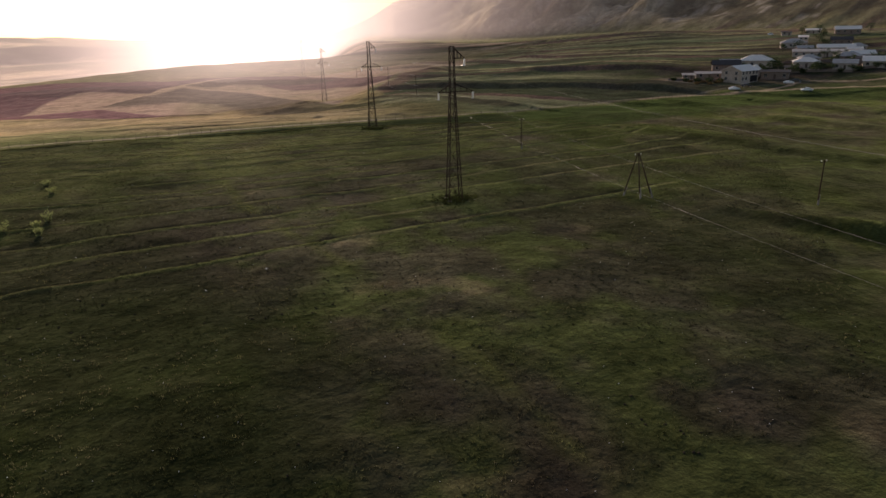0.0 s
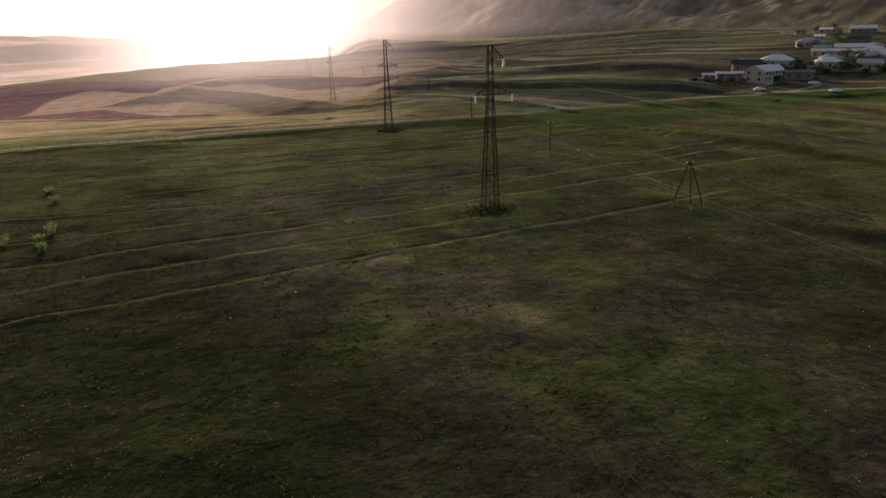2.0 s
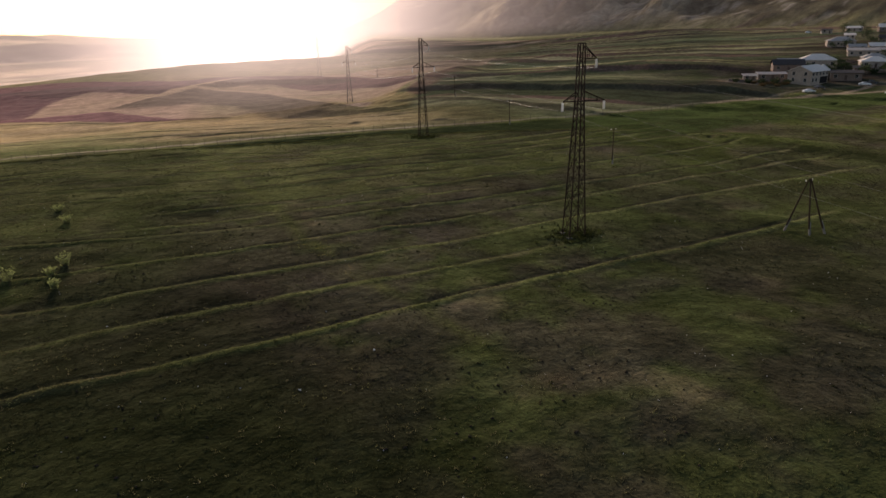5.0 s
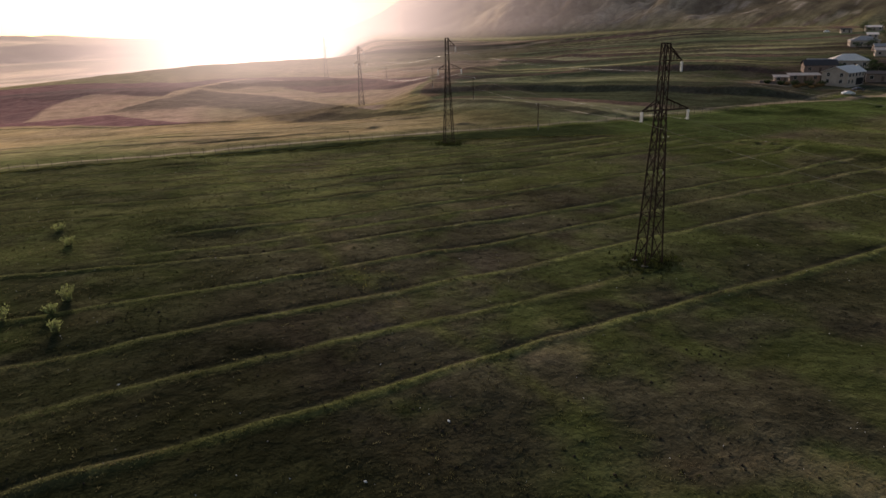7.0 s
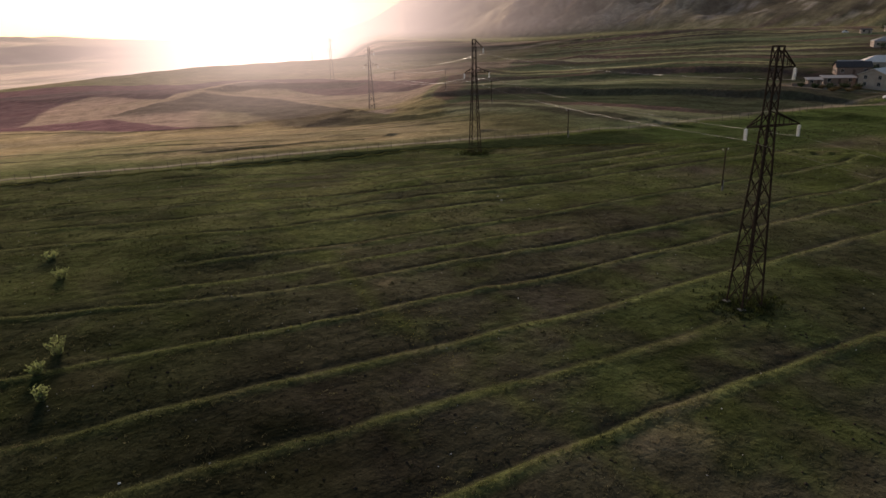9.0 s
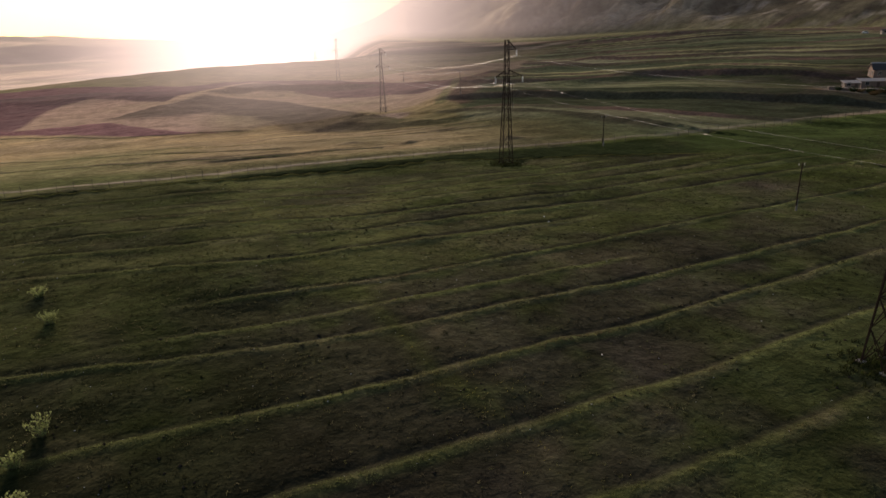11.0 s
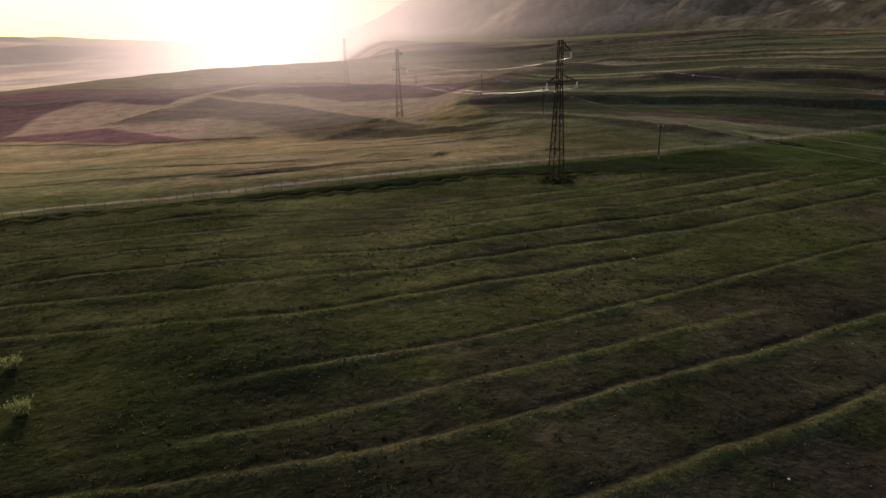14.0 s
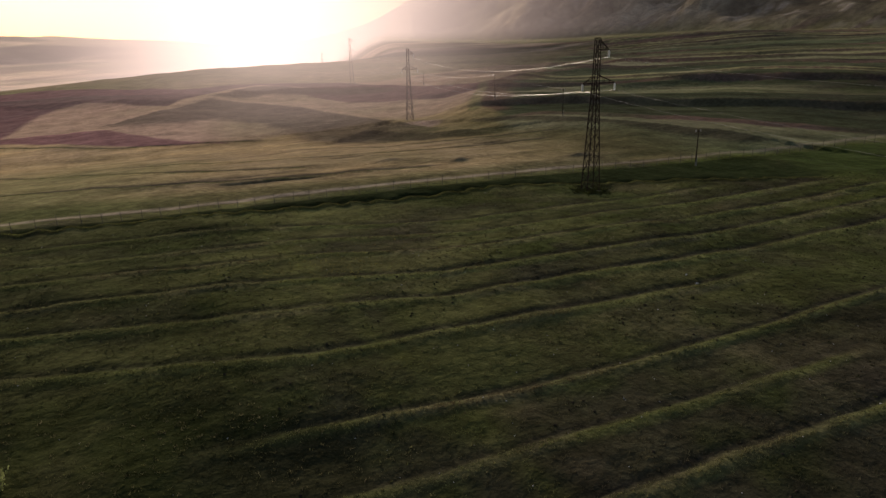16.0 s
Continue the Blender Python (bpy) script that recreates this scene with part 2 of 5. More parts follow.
def cover(x, y):
    """Base colour of the ground: grass, crops, ploughed soil, dirt and rock, with some glare and shade tinted in."""
    x, y = np.asarray(x, float) / K, np.asarray(y, float) / K
    D, az = np.hypot(x, y), np.degrees(np.arctan2(x, y))
    p = vnoise(x, y, 13, 31, 4) + 0.5 * vnoise(x, y * 0.6, 3.2, 32, 3)
    col = mix(mix(SOIL, OLIVE, 0.35), mix(GREEN, OLIVE, 0.25), S(-0.22, 0.30, p))
    col = mix(col, DRY, 0.45 * S(0.25, 0.6, vnoise(x, y, 7, 33, 4)))
    col = mix(col, SOIL, 0.6 * S(0.2, 0.55, vnoise(x, y, 9, 34, 4)))
    col = mix(col, (0.046, 0.035, 0.029), 0.75 * S(0.0, 0.45, vnoise(x, y * 0.7, 21, 97, 4)))
    col = col * (0.92 + 0.5 * vnoise(x, y * 0.55, 19, 73, 3) + 0.28 * vnoise(x, y, 2.4, 74, 3))[..., None]
    lane_x = x + 0.13 * y
    col = col * (1 + 0.34 * vnoise(lane_x, y * 0.07, 8, 99, 3) + 0.12 * vnoise(lane_x, y * 0.05, 2.6, 100, 2))[..., None]
    lush = S(40, 95, x) * 0.75 + 0.5 * S(120, 150, y) * S(0, 30, x + 40)
    col = mix(col, (0.050, 0.060, 0.017), np.clip(lush * (0.45 + 0.7 * vnoise(x, y * 1.5, 11, 49, 3)), 0, 0.9))
    # paler towards the fence on the sun side, glare tinted into the grass
    col = mix(col, (0.105, 0.105, 0.040), 0.8 * S(100, 155, y) * S(85, 30, x) * S(-0.6, 0.4, vnoise(x, y * 1.4, 10, 64, 3)))
    # near right grass darkened, standing in for lens vignetting
    col = mix(col, (0.026, 0.031, 0.013), np.clip(0.5 * S(34, 56, x) * S(125, 95, y) * (0.7 + vnoise(x, y, 12, 93, 3)), 0, 0.75))
    r, cut = ridge_mask(x, y)
    col = mix(col, SOIL, np.clip(cut / 0.4, 0, 0.8))
    col = mix(col, mix((0.115, 0.125, 0.045), (0.14, 0.125, 0.065), S(-0.2, 0.6, vnoise(x, y, 6, 35))), np.clip(r / 0.24, 0, 0.9))
    trod = x - np.interp(y, [40, 75, 90, 104, 124, 150, 175], [22, 17, 13.8, 11.2, 9.9, 7, 5]) - 0.8 * vnoise(y, y * 0, 8, 65)
    col = mix(col, (0.088, 0.098, 0.030), 0.6 * np.exp(-(trod / 0.9) ** 2) * S(-0.5, 0.3, vnoise(x, y, 5, 66, 3)))
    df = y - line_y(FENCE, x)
    # dark green growth behind the bank, with the shade of its slope included
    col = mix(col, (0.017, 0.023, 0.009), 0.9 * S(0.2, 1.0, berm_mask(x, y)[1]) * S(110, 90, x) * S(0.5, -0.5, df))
    # fields past the fence
    s = 0.41 * x + 0.91 * y + 12 * vnoise(x, y, 160, 5, 2)
    w = 0.91 * x - 0.41 * y
    grass = mix(mix(GREEN, OLIVE, 0.6), DRY, 0.5 + 0.5 * vnoise(x, y, 30, 37, 3))
    crop = mix(mix((0.047, 0.050, 0.027), SOIL, 0.35), OLIVE, 0.35 + 0.35 * vnoise(x, y, 40, 38, 3))
    plough = mix(SOIL, RED, 0.45 + 0.6 * vnoise(x, y, 120, 39, 2))
    meadow = mix((0.155, 0.128, 0.058), grass, 0.42 + 0.7 * vnoise(x, y * 3, 24, 40, 3))
    mown = vnoise(x * 0.13, y + 0.06 * x, 2.6, 87, 3)
    meadow = mix(meadow * (0.92 + 0.36 * mown)[..., None], mix(GREEN, OLIVE, 0.5), np.clip(0.95 * S(14, -26, x) * S(300, 240, y) + 0.35 * vnoise(x, y, 33, 88, 3), 0, 0.9))
    kinds = (meadow, plough, crop, grass)
    sb = contour(x, y)

    def strips(bands):
        out = kinds[bands[0][1]]
        for k, (s0, kind) in enumerate(bands[1:]):
            out = mix(out, kinds[kind] * (0.65 + 0.85 * (k * 0.618 % 1)), S(s0 - 0.8, s0 + 0.8, sb))
            out = mix(out, DRY, 0.6 * np.exp(-((sb - s0 - 2.5) / 1.5) ** 2) * S(-0.3, 0.4, vnoise(x, y, 35, 75, 2)))
        return out

    east = strips(((0, 3), (224, 2), (282, 3), (300, 2), (340, 0), (362, 2), (398, 1), (408, 3), (424, 1), (442, 0)) + UPPER)
    # the western fields, one behind another
    wob = 2.5 * vnoise(x, y, 20, 82, 3)
    tan, purple, brown = mix((0.135, 0.10, 0.068), DRY, 0.5 + 0.5 * vnoise(x, y, 30, 83, 3)), (0.066, 0.040, 0.033), mix((0.050, 0.033, 0.026), SOIL, 0.4 + 0.5 * vnoise(x, y * 2.5, 50, 84, 3))

    def past(line, soft=1.2):
        return S(-soft, soft, y + wob - line_y(line, x))

    west = mix(meadow, purple, past([(-140, 375), (-52, 339), (-17, 307), (-2, 296), (14, 290), (16, 400)]) * S(16, 12, x))
    tanned = past([(-140, 362), (-53, 350), (-36, 347), (-20, 345), (-4, 312), (14, 291), (30, 296), (60, 300)])
    west = mix(west, mix(tan, grass, np.clip(0.15 + 0.5 * S(5, 20, x) + 0.4 * vnoise(x, y, 40, 85, 3), 0, 1)), tanned)
    west = mix(west, mix(brown, purple, 0.4), tanned * S(2, -2, x + wob - np.interp(y, [345, 370, 402, 426, 450], [-53, -51, -49, -43, -20])))
    west = mix(west, brown, past([(-140, 470), (-70, 455), (-43, 428), (-32, 435), (2, 392), (12, 410), (30, 430), (60, 440)]))
    west = mix(west, purple, 0.7 * past([(-140, 486), (-60, 478), (-25, 462), (14, 430), (40, 446)]) * S(30, 5, x))
    west = mix(west, mix(grass, OLIVE, 0.5), past([(-140, 530), (-50, 510), (-21, 487), (14, 454), (50, 462), (110, 430)]))
    west = mix(west, 0.75 * mix(brown, purple, 0.5), 0.9 * past([(44, 415), (60, 403), (75, 366), (104, 334), (125, 330)]) * (1 - past([(44, 470), (52, 458), (90, 440), (119, 376), (140, 360)])) * S(46, 54, x))
    # dark brown front of the low spur, its shade deepened in colour
    d, side = off_line(SPURS[2][0], x, y, True)
    west = mix(west, (0.022, 0.015, 0.013), 0.95 * S(9.5, 7.5, d + 0.4 * wob) * (side < 0))
    west = mix(west, mix(tan, DIRT, 0.4), 0.7 * S(1.1, 0.7, np.hypot((x - 71) / 7, (y - 281) / 6) + 0.1 * wob))
    # dark turf on spur fronts with shade added; crests paled as if sunlit
    for pts, sh, front, back in SPURS[:2]:
        d, side = off_line(pts, x, y, True)
        west = mix(west, mix((0.038, 0.037, 0.021), 0.6 * brown, 0.4), 0.85 * S(1.25 * front, 0.9 * front, d + 3 * wob) * (side < 0) * S(1, 3, d))
        west = mix(west, mix(DRY, grass, 0.3), 0.85 * S(3.0, 1.2, d) * S(-0.4, 0.2, vnoise(x, y, 25, 98, 2)))
    # western colours raised to stand in for sun glare, fading greener eastward
    west = mix(west * np.array((1.9, 1.66, 1.95)), mix(GREEN, OLIVE, 0.7), 0.8 * S(30, 92, x) * S(300, 255, y))
    cell = np.floor(s / 60.0 + 0.8 * vnoise(w, s * 0 + 1, 260, 36, 2)).astype(np.int64)
    kind = hashed(cell, np.floor(w / 300.0 + 0.37 * cell).astype(np.int64), 5)
    out = mix(mix(grass, crop, S(0.3, 0.36, kind)), mix(plough, DRY, 0.3), S(0.56, 0.6, kind))
    streak = vnoise(x, y * 3.2, 210, 86, 4)
    out = mix(mix(out, (0.26, 0.20, 0.14), S(0.05, 0.35, streak)), (0.035, 0.036, 0.022), S(-0.05, -0.35, streak))
    east = east * (1.5 + 0.7 * vnoise(w * 0.09, sb, 3.4, 89, 3))[..., None] * np.array((0.90, 1.0, 1.04))
    blur = 2 + 8 * S(250, 215, y)
    for k, (s0, th) in enumerate(TERRACES):
        east = mix(east, mix((0.13, 0.084, 0.064), (0.085, 0.078, 0.046), S(-0.3, 0.3, vnoise(w, sb, 30, 96 + k, 2))), 0.9 * S(s0 - 0.6, s0 + 0.2, sb) * S(s0 + 5.0, s0 + 3.8, sb))
        east = mix(east, (0.085, 0.082, 0.042), 0.5 * np.exp(-((sb - s0 - 5.6) / 1.2) ** 2) * S(-0.2, 0.5, vnoise(w, s * 0 + 5.0 * k, 40, 94 + k, 2)))
    d, side = off_line(SPURS[3][0], x, y, True)
    east = mix(east, (0.085, 0.052, 0.038), 0.75 * S(15, 9, d + wob) * (side < 0) * S(185, 140, x))
    split = S(-blur, blur, np.interp(y, [180, 188, 208, 224, 235, 245, 260, 290, 320, 350, 370, 430, 600], [90, 92, 95, 88, 79, 81, 90, 97, 112, 138, 172, 215, 400]) - x + 4 * vnoise(x, y, 16, 48, 3))
    fields = mix(mix(east, west, split), out, S(590, 640, s) * split)
    d, side = off_line(SPURS[5][0], x, y, True)
    fields = mix(fields, (0.046, 0.040, 0.026), 0.8 * S(7, 4, d + wob) * (side < 0))
    d, side = off_line(SPURS[3][0], x, y, True)
    fields = mix(fields, (0.10, 0.10, 0.045), 0.7 * S(3, 1, d) * S(150, 110, x))
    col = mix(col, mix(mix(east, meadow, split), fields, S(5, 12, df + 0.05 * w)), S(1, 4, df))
    road = np.exp(-((df - 4.2 - 0.4 * vnoise(x, y, 20, 43)) / 0.8) ** 4) * S(-70, -10, x)
    col = mix(col, DIRT, road * (0.75 + 0.3 * vnoise(x, y, 4, 44)) * (1 - 0.5 * S(60, 100, x)))
    strip = S(92, 106, x) * S(133, 140, y - 0.04 * x + 2 * vnoise(x, y, 20, 68)) * S(1, -1, df)
    col = mix(col, (0.028, 0.040, 0.013), 0.85 * strip)
    # near left grass darkened in colour too, imitating the same vignetting
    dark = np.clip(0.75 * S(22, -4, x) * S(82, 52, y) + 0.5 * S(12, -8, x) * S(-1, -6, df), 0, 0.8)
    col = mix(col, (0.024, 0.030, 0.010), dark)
    yard = np.maximum(np.exp(-(((x - 258) / 92) ** 2 + ((y - 198) / 52) ** 2) ** 2), 0.8 * np.exp(-(((x - 352) / 62) ** 2 + ((y - 262) / 36) ** 2) ** 2))
    yard = yard * np.where(x < 186, S(1, 6, df), S(0, 3, y - np.interp(x, [150, 176, 192, 213, 240, 300], [176, 172, 164, 157, 138, 110])))
    col = mix(col, mix((0.044, 0.033, 0.027), (0.022, 0.025, 0.013), S(-0.2, 0.2, vnoise(x, y, 7, 63, 3))), 0.95 * yard)
    below = y - np.interp(x, [150, 176, 192, 213, 240, 300], [176, 172, 164, 157, 138, 110])
    col = mix(col, (0.024, 0.033, 0.012), 0.85 * S(-30, -25, below + 2 * vnoise(x, y, 14, 101)) * S(-1, -4, below) * S(184, 192, x))
    lane = np.minimum(off_line([(150, 176), (176, 172), (192, 164), (213, 157), (240, 138)], x, y), off_line([(194, 165), (209, 168), (223, 175), (238, 160), (270, 150)], x, y))
    col = mix(col, mix(DIRT, (0.12, 0.085, 0.06), 0.5), 0.75 * S(1.5, 0.6, lane + 0.5 * vnoise(x, y, 5, 90)))
    spoil = np.exp(-(((x - 190) / 9) ** 2 + ((y - 201) / 8) ** 2) ** 2)
    col = mix(col, mix((0.16, 0.10, 0.065), (0.22, 0.19, 0.16), S(-0.2, 0.4, vnoise(x, y, 4, 91, 3))), 0.8 * spoil)
    # bare soil where the heaps were dug, rock on the mountain
    for kx, ky, rx, ry, turn, kh in KNOLLS[:8]:
        q = ((x - kx) / (rx * 1.0)) ** 2 + ((y - ky) / (ry * 1.6)) ** 2
        col = mix(col, mix(SOIL, DIRT, 0.45) if kh > 0 else SOIL, (0.35 if kh > 0 else 0.8) * np.exp(-q * 0.9))
    m, rid, rid2 = mountain(x, y, D, az, True)
    hill = mix(mix(ROCK, DRY, 0.65), mix(ROCK, OLIVE, 0.5), S(-0.3, 0.4, vnoise(x, y, 110, 45, 4)))
    hill = mix(hill, mix(ROCK, SOIL, 0.55), 0.85 * S(0.05, 0.5, vnoise(x, y, 60, 46, 4)))
    hill = mix(hill, np.array(ROCK) * 1.25, S(0.35, 0.6, vnoise(x, y, 24, 50, 3)))
    # gullies darkened in the colour itself, as shade would
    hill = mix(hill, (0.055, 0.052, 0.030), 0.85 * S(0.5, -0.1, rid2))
    hill = mix(hill, mix((0.060, 0.058, 0.034), (0.105, 0.092, 0.060), S(-0.3, 0.4, vnoise(x, y, 30, 92, 4))), 0.65 * S(30, 48, az))
    gully = 1 - np.abs(vnoise(az * 14.0 - 0.55 * m + 12 * vnoise(x, y, 60, 103, 2), 0.15 * m, 17, 102, 2)) * 1.6
    # crests paled as if sunlit, then fine pale and dark streaks
    hill = mix(hill, (0.20, 0.178, 0.125), 0.5 * S(0.62, 0.95, rid2))
    hill = mix(hill, (0.24, 0.21, 0.15), 0.65 * S(0.75, 0.98, gully))
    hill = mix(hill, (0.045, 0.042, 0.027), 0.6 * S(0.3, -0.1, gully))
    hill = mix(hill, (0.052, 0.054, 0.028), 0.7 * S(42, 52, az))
    # western slopes brighter, the colour standing in for haze light
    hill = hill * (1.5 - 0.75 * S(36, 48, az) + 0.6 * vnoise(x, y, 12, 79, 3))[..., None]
    hill = mix(hill, (0.26, 0.235, 0.20), 0.6 * S(0.42, 0.55, vnoise(x, y, 15, 67, 2)))
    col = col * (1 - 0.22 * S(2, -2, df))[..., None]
    far_r, far_cut = ridge_mask(x, y)
    col = mix(col, SOIL, S(2, 5, df) * np.clip(far_cut / 0.2, 0, 0.85))
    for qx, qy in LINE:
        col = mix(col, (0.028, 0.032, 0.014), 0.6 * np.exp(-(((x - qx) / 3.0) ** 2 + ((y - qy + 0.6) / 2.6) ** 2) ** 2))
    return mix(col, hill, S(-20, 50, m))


def gloss(x, y):
    """Shine of the ground: damp short turf is dull, dry stubble and worked clods past the fence are silkier."""
    x, y = np.asarray(x, float) / K, np.asarray(y, float) / K
    past = S(-1, 6, y - line_y(FENCE, x))
    return 0.0012 * (1 - past) + past * (0.0008 + 0.0003 * vnoise(x, y, 40, 62, 3))


def fuzz(x, y):
    """How furry the ground is: high for standing grass and dry meadow, low for short crops, worked soil and rock."""
    x, y = np.asarray(x, float) / K, np.asarray(y, float) / K
    past, az = S(-1, 6, y - line_y(FENCE, x)), np.degrees(np.arctan2(x, y))
    return 0.82 - past * 0.5 * S(16, 24, az) - past * 0.12 * S(24, 40, az)


def steps(stops):
    """Grid lines: between stops with even spacing, outside with growing spacing."""
    (a, b, d), lo, hi, grow_lo, grow_hi = stops
    mid = list(np.arange(a, b, d))
    up, v, g = [], b, d
    while v < hi:
        up.append(v)
        g *= grow_hi
        v += g
    down, v, g = [], a - d, d
    while v > lo:
        down.append(v)
        g *= grow_lo
        v -= g
    return np.array([lo] + down[::-1] + mid + up + [hi])


# ---------------------------------------------------------------- materials
def material(name, rough=0.8, metal=0.0, colour=(0.5, 0.5, 0.5), spread=0.15, size=1.0, bump=0.0, bump_size=0.1, attribute="", island=False, spec=0.3, sub=0.0, gloss=""):
    """A procedural surface: a base colour or colour attribute, varied at two scales, with fine relief."""
    m = bpy.data.materials.new(name)
    m.use_nodes = True
    n, l = m.node_tree.nodes, m.node_tree.links
    b = n["Principled BSDF"]
    b.inputs["Metallic"].default_value = metal
    b.inputs["Specular IOR Level"].default_value = spec
    co = n.new("ShaderNodeTexCoord")
    big, fine = n.new("ShaderNodeTexNoise"), n.new("ShaderNodeTexNoise")
    big.inputs["Scale"].default_value, fine.inputs["Scale"].default_value = 1 / size, 7 / size
    big.inputs["Detail"].default_value, fine.inputs["Detail"].default_value = 4, 5
    l.new(co.outputs["Object"], big.inputs["Vector"])
    l.new(co.outputs["Object"], fine.inputs["Vector"])
    add = n.new("ShaderNodeMath")
    add.operation = "ADD"
    l.new(big.outputs["Fac"], add.inputs[0])
    l.new(fine.outputs["Fac"], add.inputs[1])
    last = add.outputs[0]
    if island:
        geo = n.new("ShaderNodeNewGeometry")
        sc = n.new("ShaderNodeMath")
        sc.operation = "ADD"
        l.new(last, sc.inputs[0])
        l.new(geo.outputs["Random Per Island"], sc.inputs[1])
        half = n.new("ShaderNodeMath")
        half.operation = "SUBTRACT"
        half.inputs[1].default_value = 0.5
        l.new(sc.outputs[0], half.inputs[0])
        last = half.outputs[0]
    ramp = n.new("ShaderNodeMapRange")
    ramp.inputs["From Min"].default_value, ramp.inputs["From Max"].default_value = 0.55, 1.45
    ramp.inputs["To Min"].default_value, ramp.inputs["To Max"].default_value = 1 - spread, 1 + spread
    l.new(last, ramp.inputs["Value"])
    mul = n.new("ShaderNodeVectorMath")
    mul.operation = "SCALE"
    l.new(ramp.outputs[0], mul.inputs["Scale"])
    if gloss:
        mid, mr, mm = n.new("ShaderNodeTexNoise"), n.new("ShaderNodeMapRange"), n.new("ShaderNodeMath")
        mid.inputs["Scale"].default_value, mid.inputs["Detail"].default_value, mid.inputs["Roughness"].default_value = 0.11, 8, 0.72
        l.new(co.outputs["Object"], mid.inputs["Vector"])
        mr.inputs["From Min"].default_value, mr.inputs["From Max"].default_value = 0.3, 0.7
        mr.inputs["To Min"].default_value, mr.inputs["To Max"].default_value = 0.62, 1.38
        l.new(mid.outputs["Fac"], mr.inputs["Value"])
        mm.operation = "MULTIPLY"
        l.new(ramp.outputs[0], mm.inputs[0]), l.new(mr.outputs[0], mm.inputs[1])
        l.new(mm.outputs[0], mul.inputs["Scale"])
    if attribute:
        at = n.new("ShaderNodeAttribute")
        at.attribute_name = attribute
        l.new(at.outputs["Color"], mul.inputs[0])
    else:
        mul.inputs[0].default_value = colour
    l.new(mul.outputs[0], b.inputs["Base Color"])
    rr = n.new("ShaderNodeMapRange")
    rr.inputs["To Min"].default_value, rr.inputs["To Max"].default_value = max(rough - 0.12, 0.02), min(rough + 0.12, 1)
    l.new(fine.outputs["Fac"], rr.inputs["Value"])
    l.new(rr.outputs[0], b.inputs["Roughness"])
    if gloss:
        ga = n.new("ShaderNodeAttribute")
        ga.attribute_name = gloss
        l.new(ga.outputs["Fac"], b.inputs["Specular IOR Level"])
        b.inputs["Specular Tint"].default_value = (1.0, 0.86, 0.74, 1)
        fuzz = n.new("ShaderNodeVectorMath")
        fuzz.operation = "SCALE"
        fuzz.inputs["Scale"].default_value = 3.2
        l.new(mul.outputs[0], fuzz.inputs[0])
        l.new(fuzz.outputs[0], b.inputs["Sheen Tint"])
        fa = n.new("ShaderNodeAttribute")
        fa.attribute_name = "fuzz"
        l.new(fa.outputs["Fac"], b.inputs["Sheen Weight"])
        b.inputs["Sheen Roughness"].default_value = 0.42
    if bump:
        bt, bp = n.new("ShaderNodeTexNoise"), n.new("ShaderNodeBump")
        bt.inputs["Scale"].default_value, bt.inputs["Detail"].default_value = 1 / bump_size, 6
        l.new(co.outputs["Object"], bt.inputs["Vector"])
        bp.inputs["Strength"].default_value, bp.inputs["Distance"].default_value = 1.0, bump
        if gloss:
            wide, lump = n.new("ShaderNodeTexNoise"), n.new("ShaderNodeBump")
            wide.inputs["Scale"].default_value, wide.inputs["Detail"].default_value, wide.inputs["Roughness"].default_value = 0.08, 7, 0.62
            l.new(co.outputs["Object"], wide.inputs["Vector"])
            lump.inputs["Strength"].default_value, lump.inputs["Distance"].default_value = 1.0, 1.5
            l.new(wide.outputs["Fac"], lump.inputs["Height"])
            l.new(lump.outputs[0], bp.inputs["Normal"])
        l.new(bt.outputs["Fac"], bp.inputs["Height"])
        l.new(bp.outputs[0], b.inputs["Normal"])
    if sub:
        tr, mx = n.new("ShaderNodeBsdfTranslucent"), n.new("ShaderNodeMixShader")
        mx.inputs[0].default_value = sub
        l.new(mul.outputs[0], tr.inputs["Color"])
        l.new(b.outputs[0], mx.inputs[1])
        l.new(tr.outputs[0], mx.inputs[2])
        l.new(mx.outputs[0], n["Material Output"].inputs["Surface"])
    return m


GROUND = material("turf_and_soil", 0.95, attribute="cover", spread=0.5, size=1.2, bump=0.065, bump_size=0.45, gloss="gloss")
STEEL = material("weathered_steel", 0.85, 0.0, (0.036, 0.023, 0.016), 0.3, 0.6, spec=0.05)
GLASSY = material("white_insulator_glass", 0.25, 0.0, (0.86, 0.86, 0.84), 0.08, 0.2, spec=0.6, sub=0.6)
ALU = material("aluminium_wire", 0.45, 1.0, (0.62, 0.60, 0.56), 0.1, 1.0)
# darker copy of the same wire, for spans that catch no sun glint
ALU_DIM = material("aluminium_wire_dim", 0.6, 1.0, (0.26, 0.25, 0.23), 0.1, 1.0)
CONCRETE = material("grey_concrete", 0.9, 0.0, (0.24, 0.215, 0.185), 0.2, 0.5, 0.01, 0.05)
POST_GREY = material("weathered_post", 0.85, 0.0, (0.12, 0.105, 0.09), 0.25, 0.4)
WOOD = material("tarred_pole_wood", 0.9, 0.0, (0.062, 0.043, 0.028), 0.3, 0.3, spec=0.05)


# ---------------------------------------------------------------- mesh tools
def part(name, bm, mat, parent=None, label=""):
    me = bpy.data.meshes.new(name)
    bm.to_mesh(me)
    bm.free()
    me.materials.append(mat)
    ob = new(name, me)
    ob.parent = parent
    return tagged(ob, label) if label else ob


def thing(name, x, y, z, turn=0.0):
    ob = new(name)
    ob.empty_display_size = 0.3
    ob.matrix_world = pose(x, y, z, 0, 0, turn)
    return ob


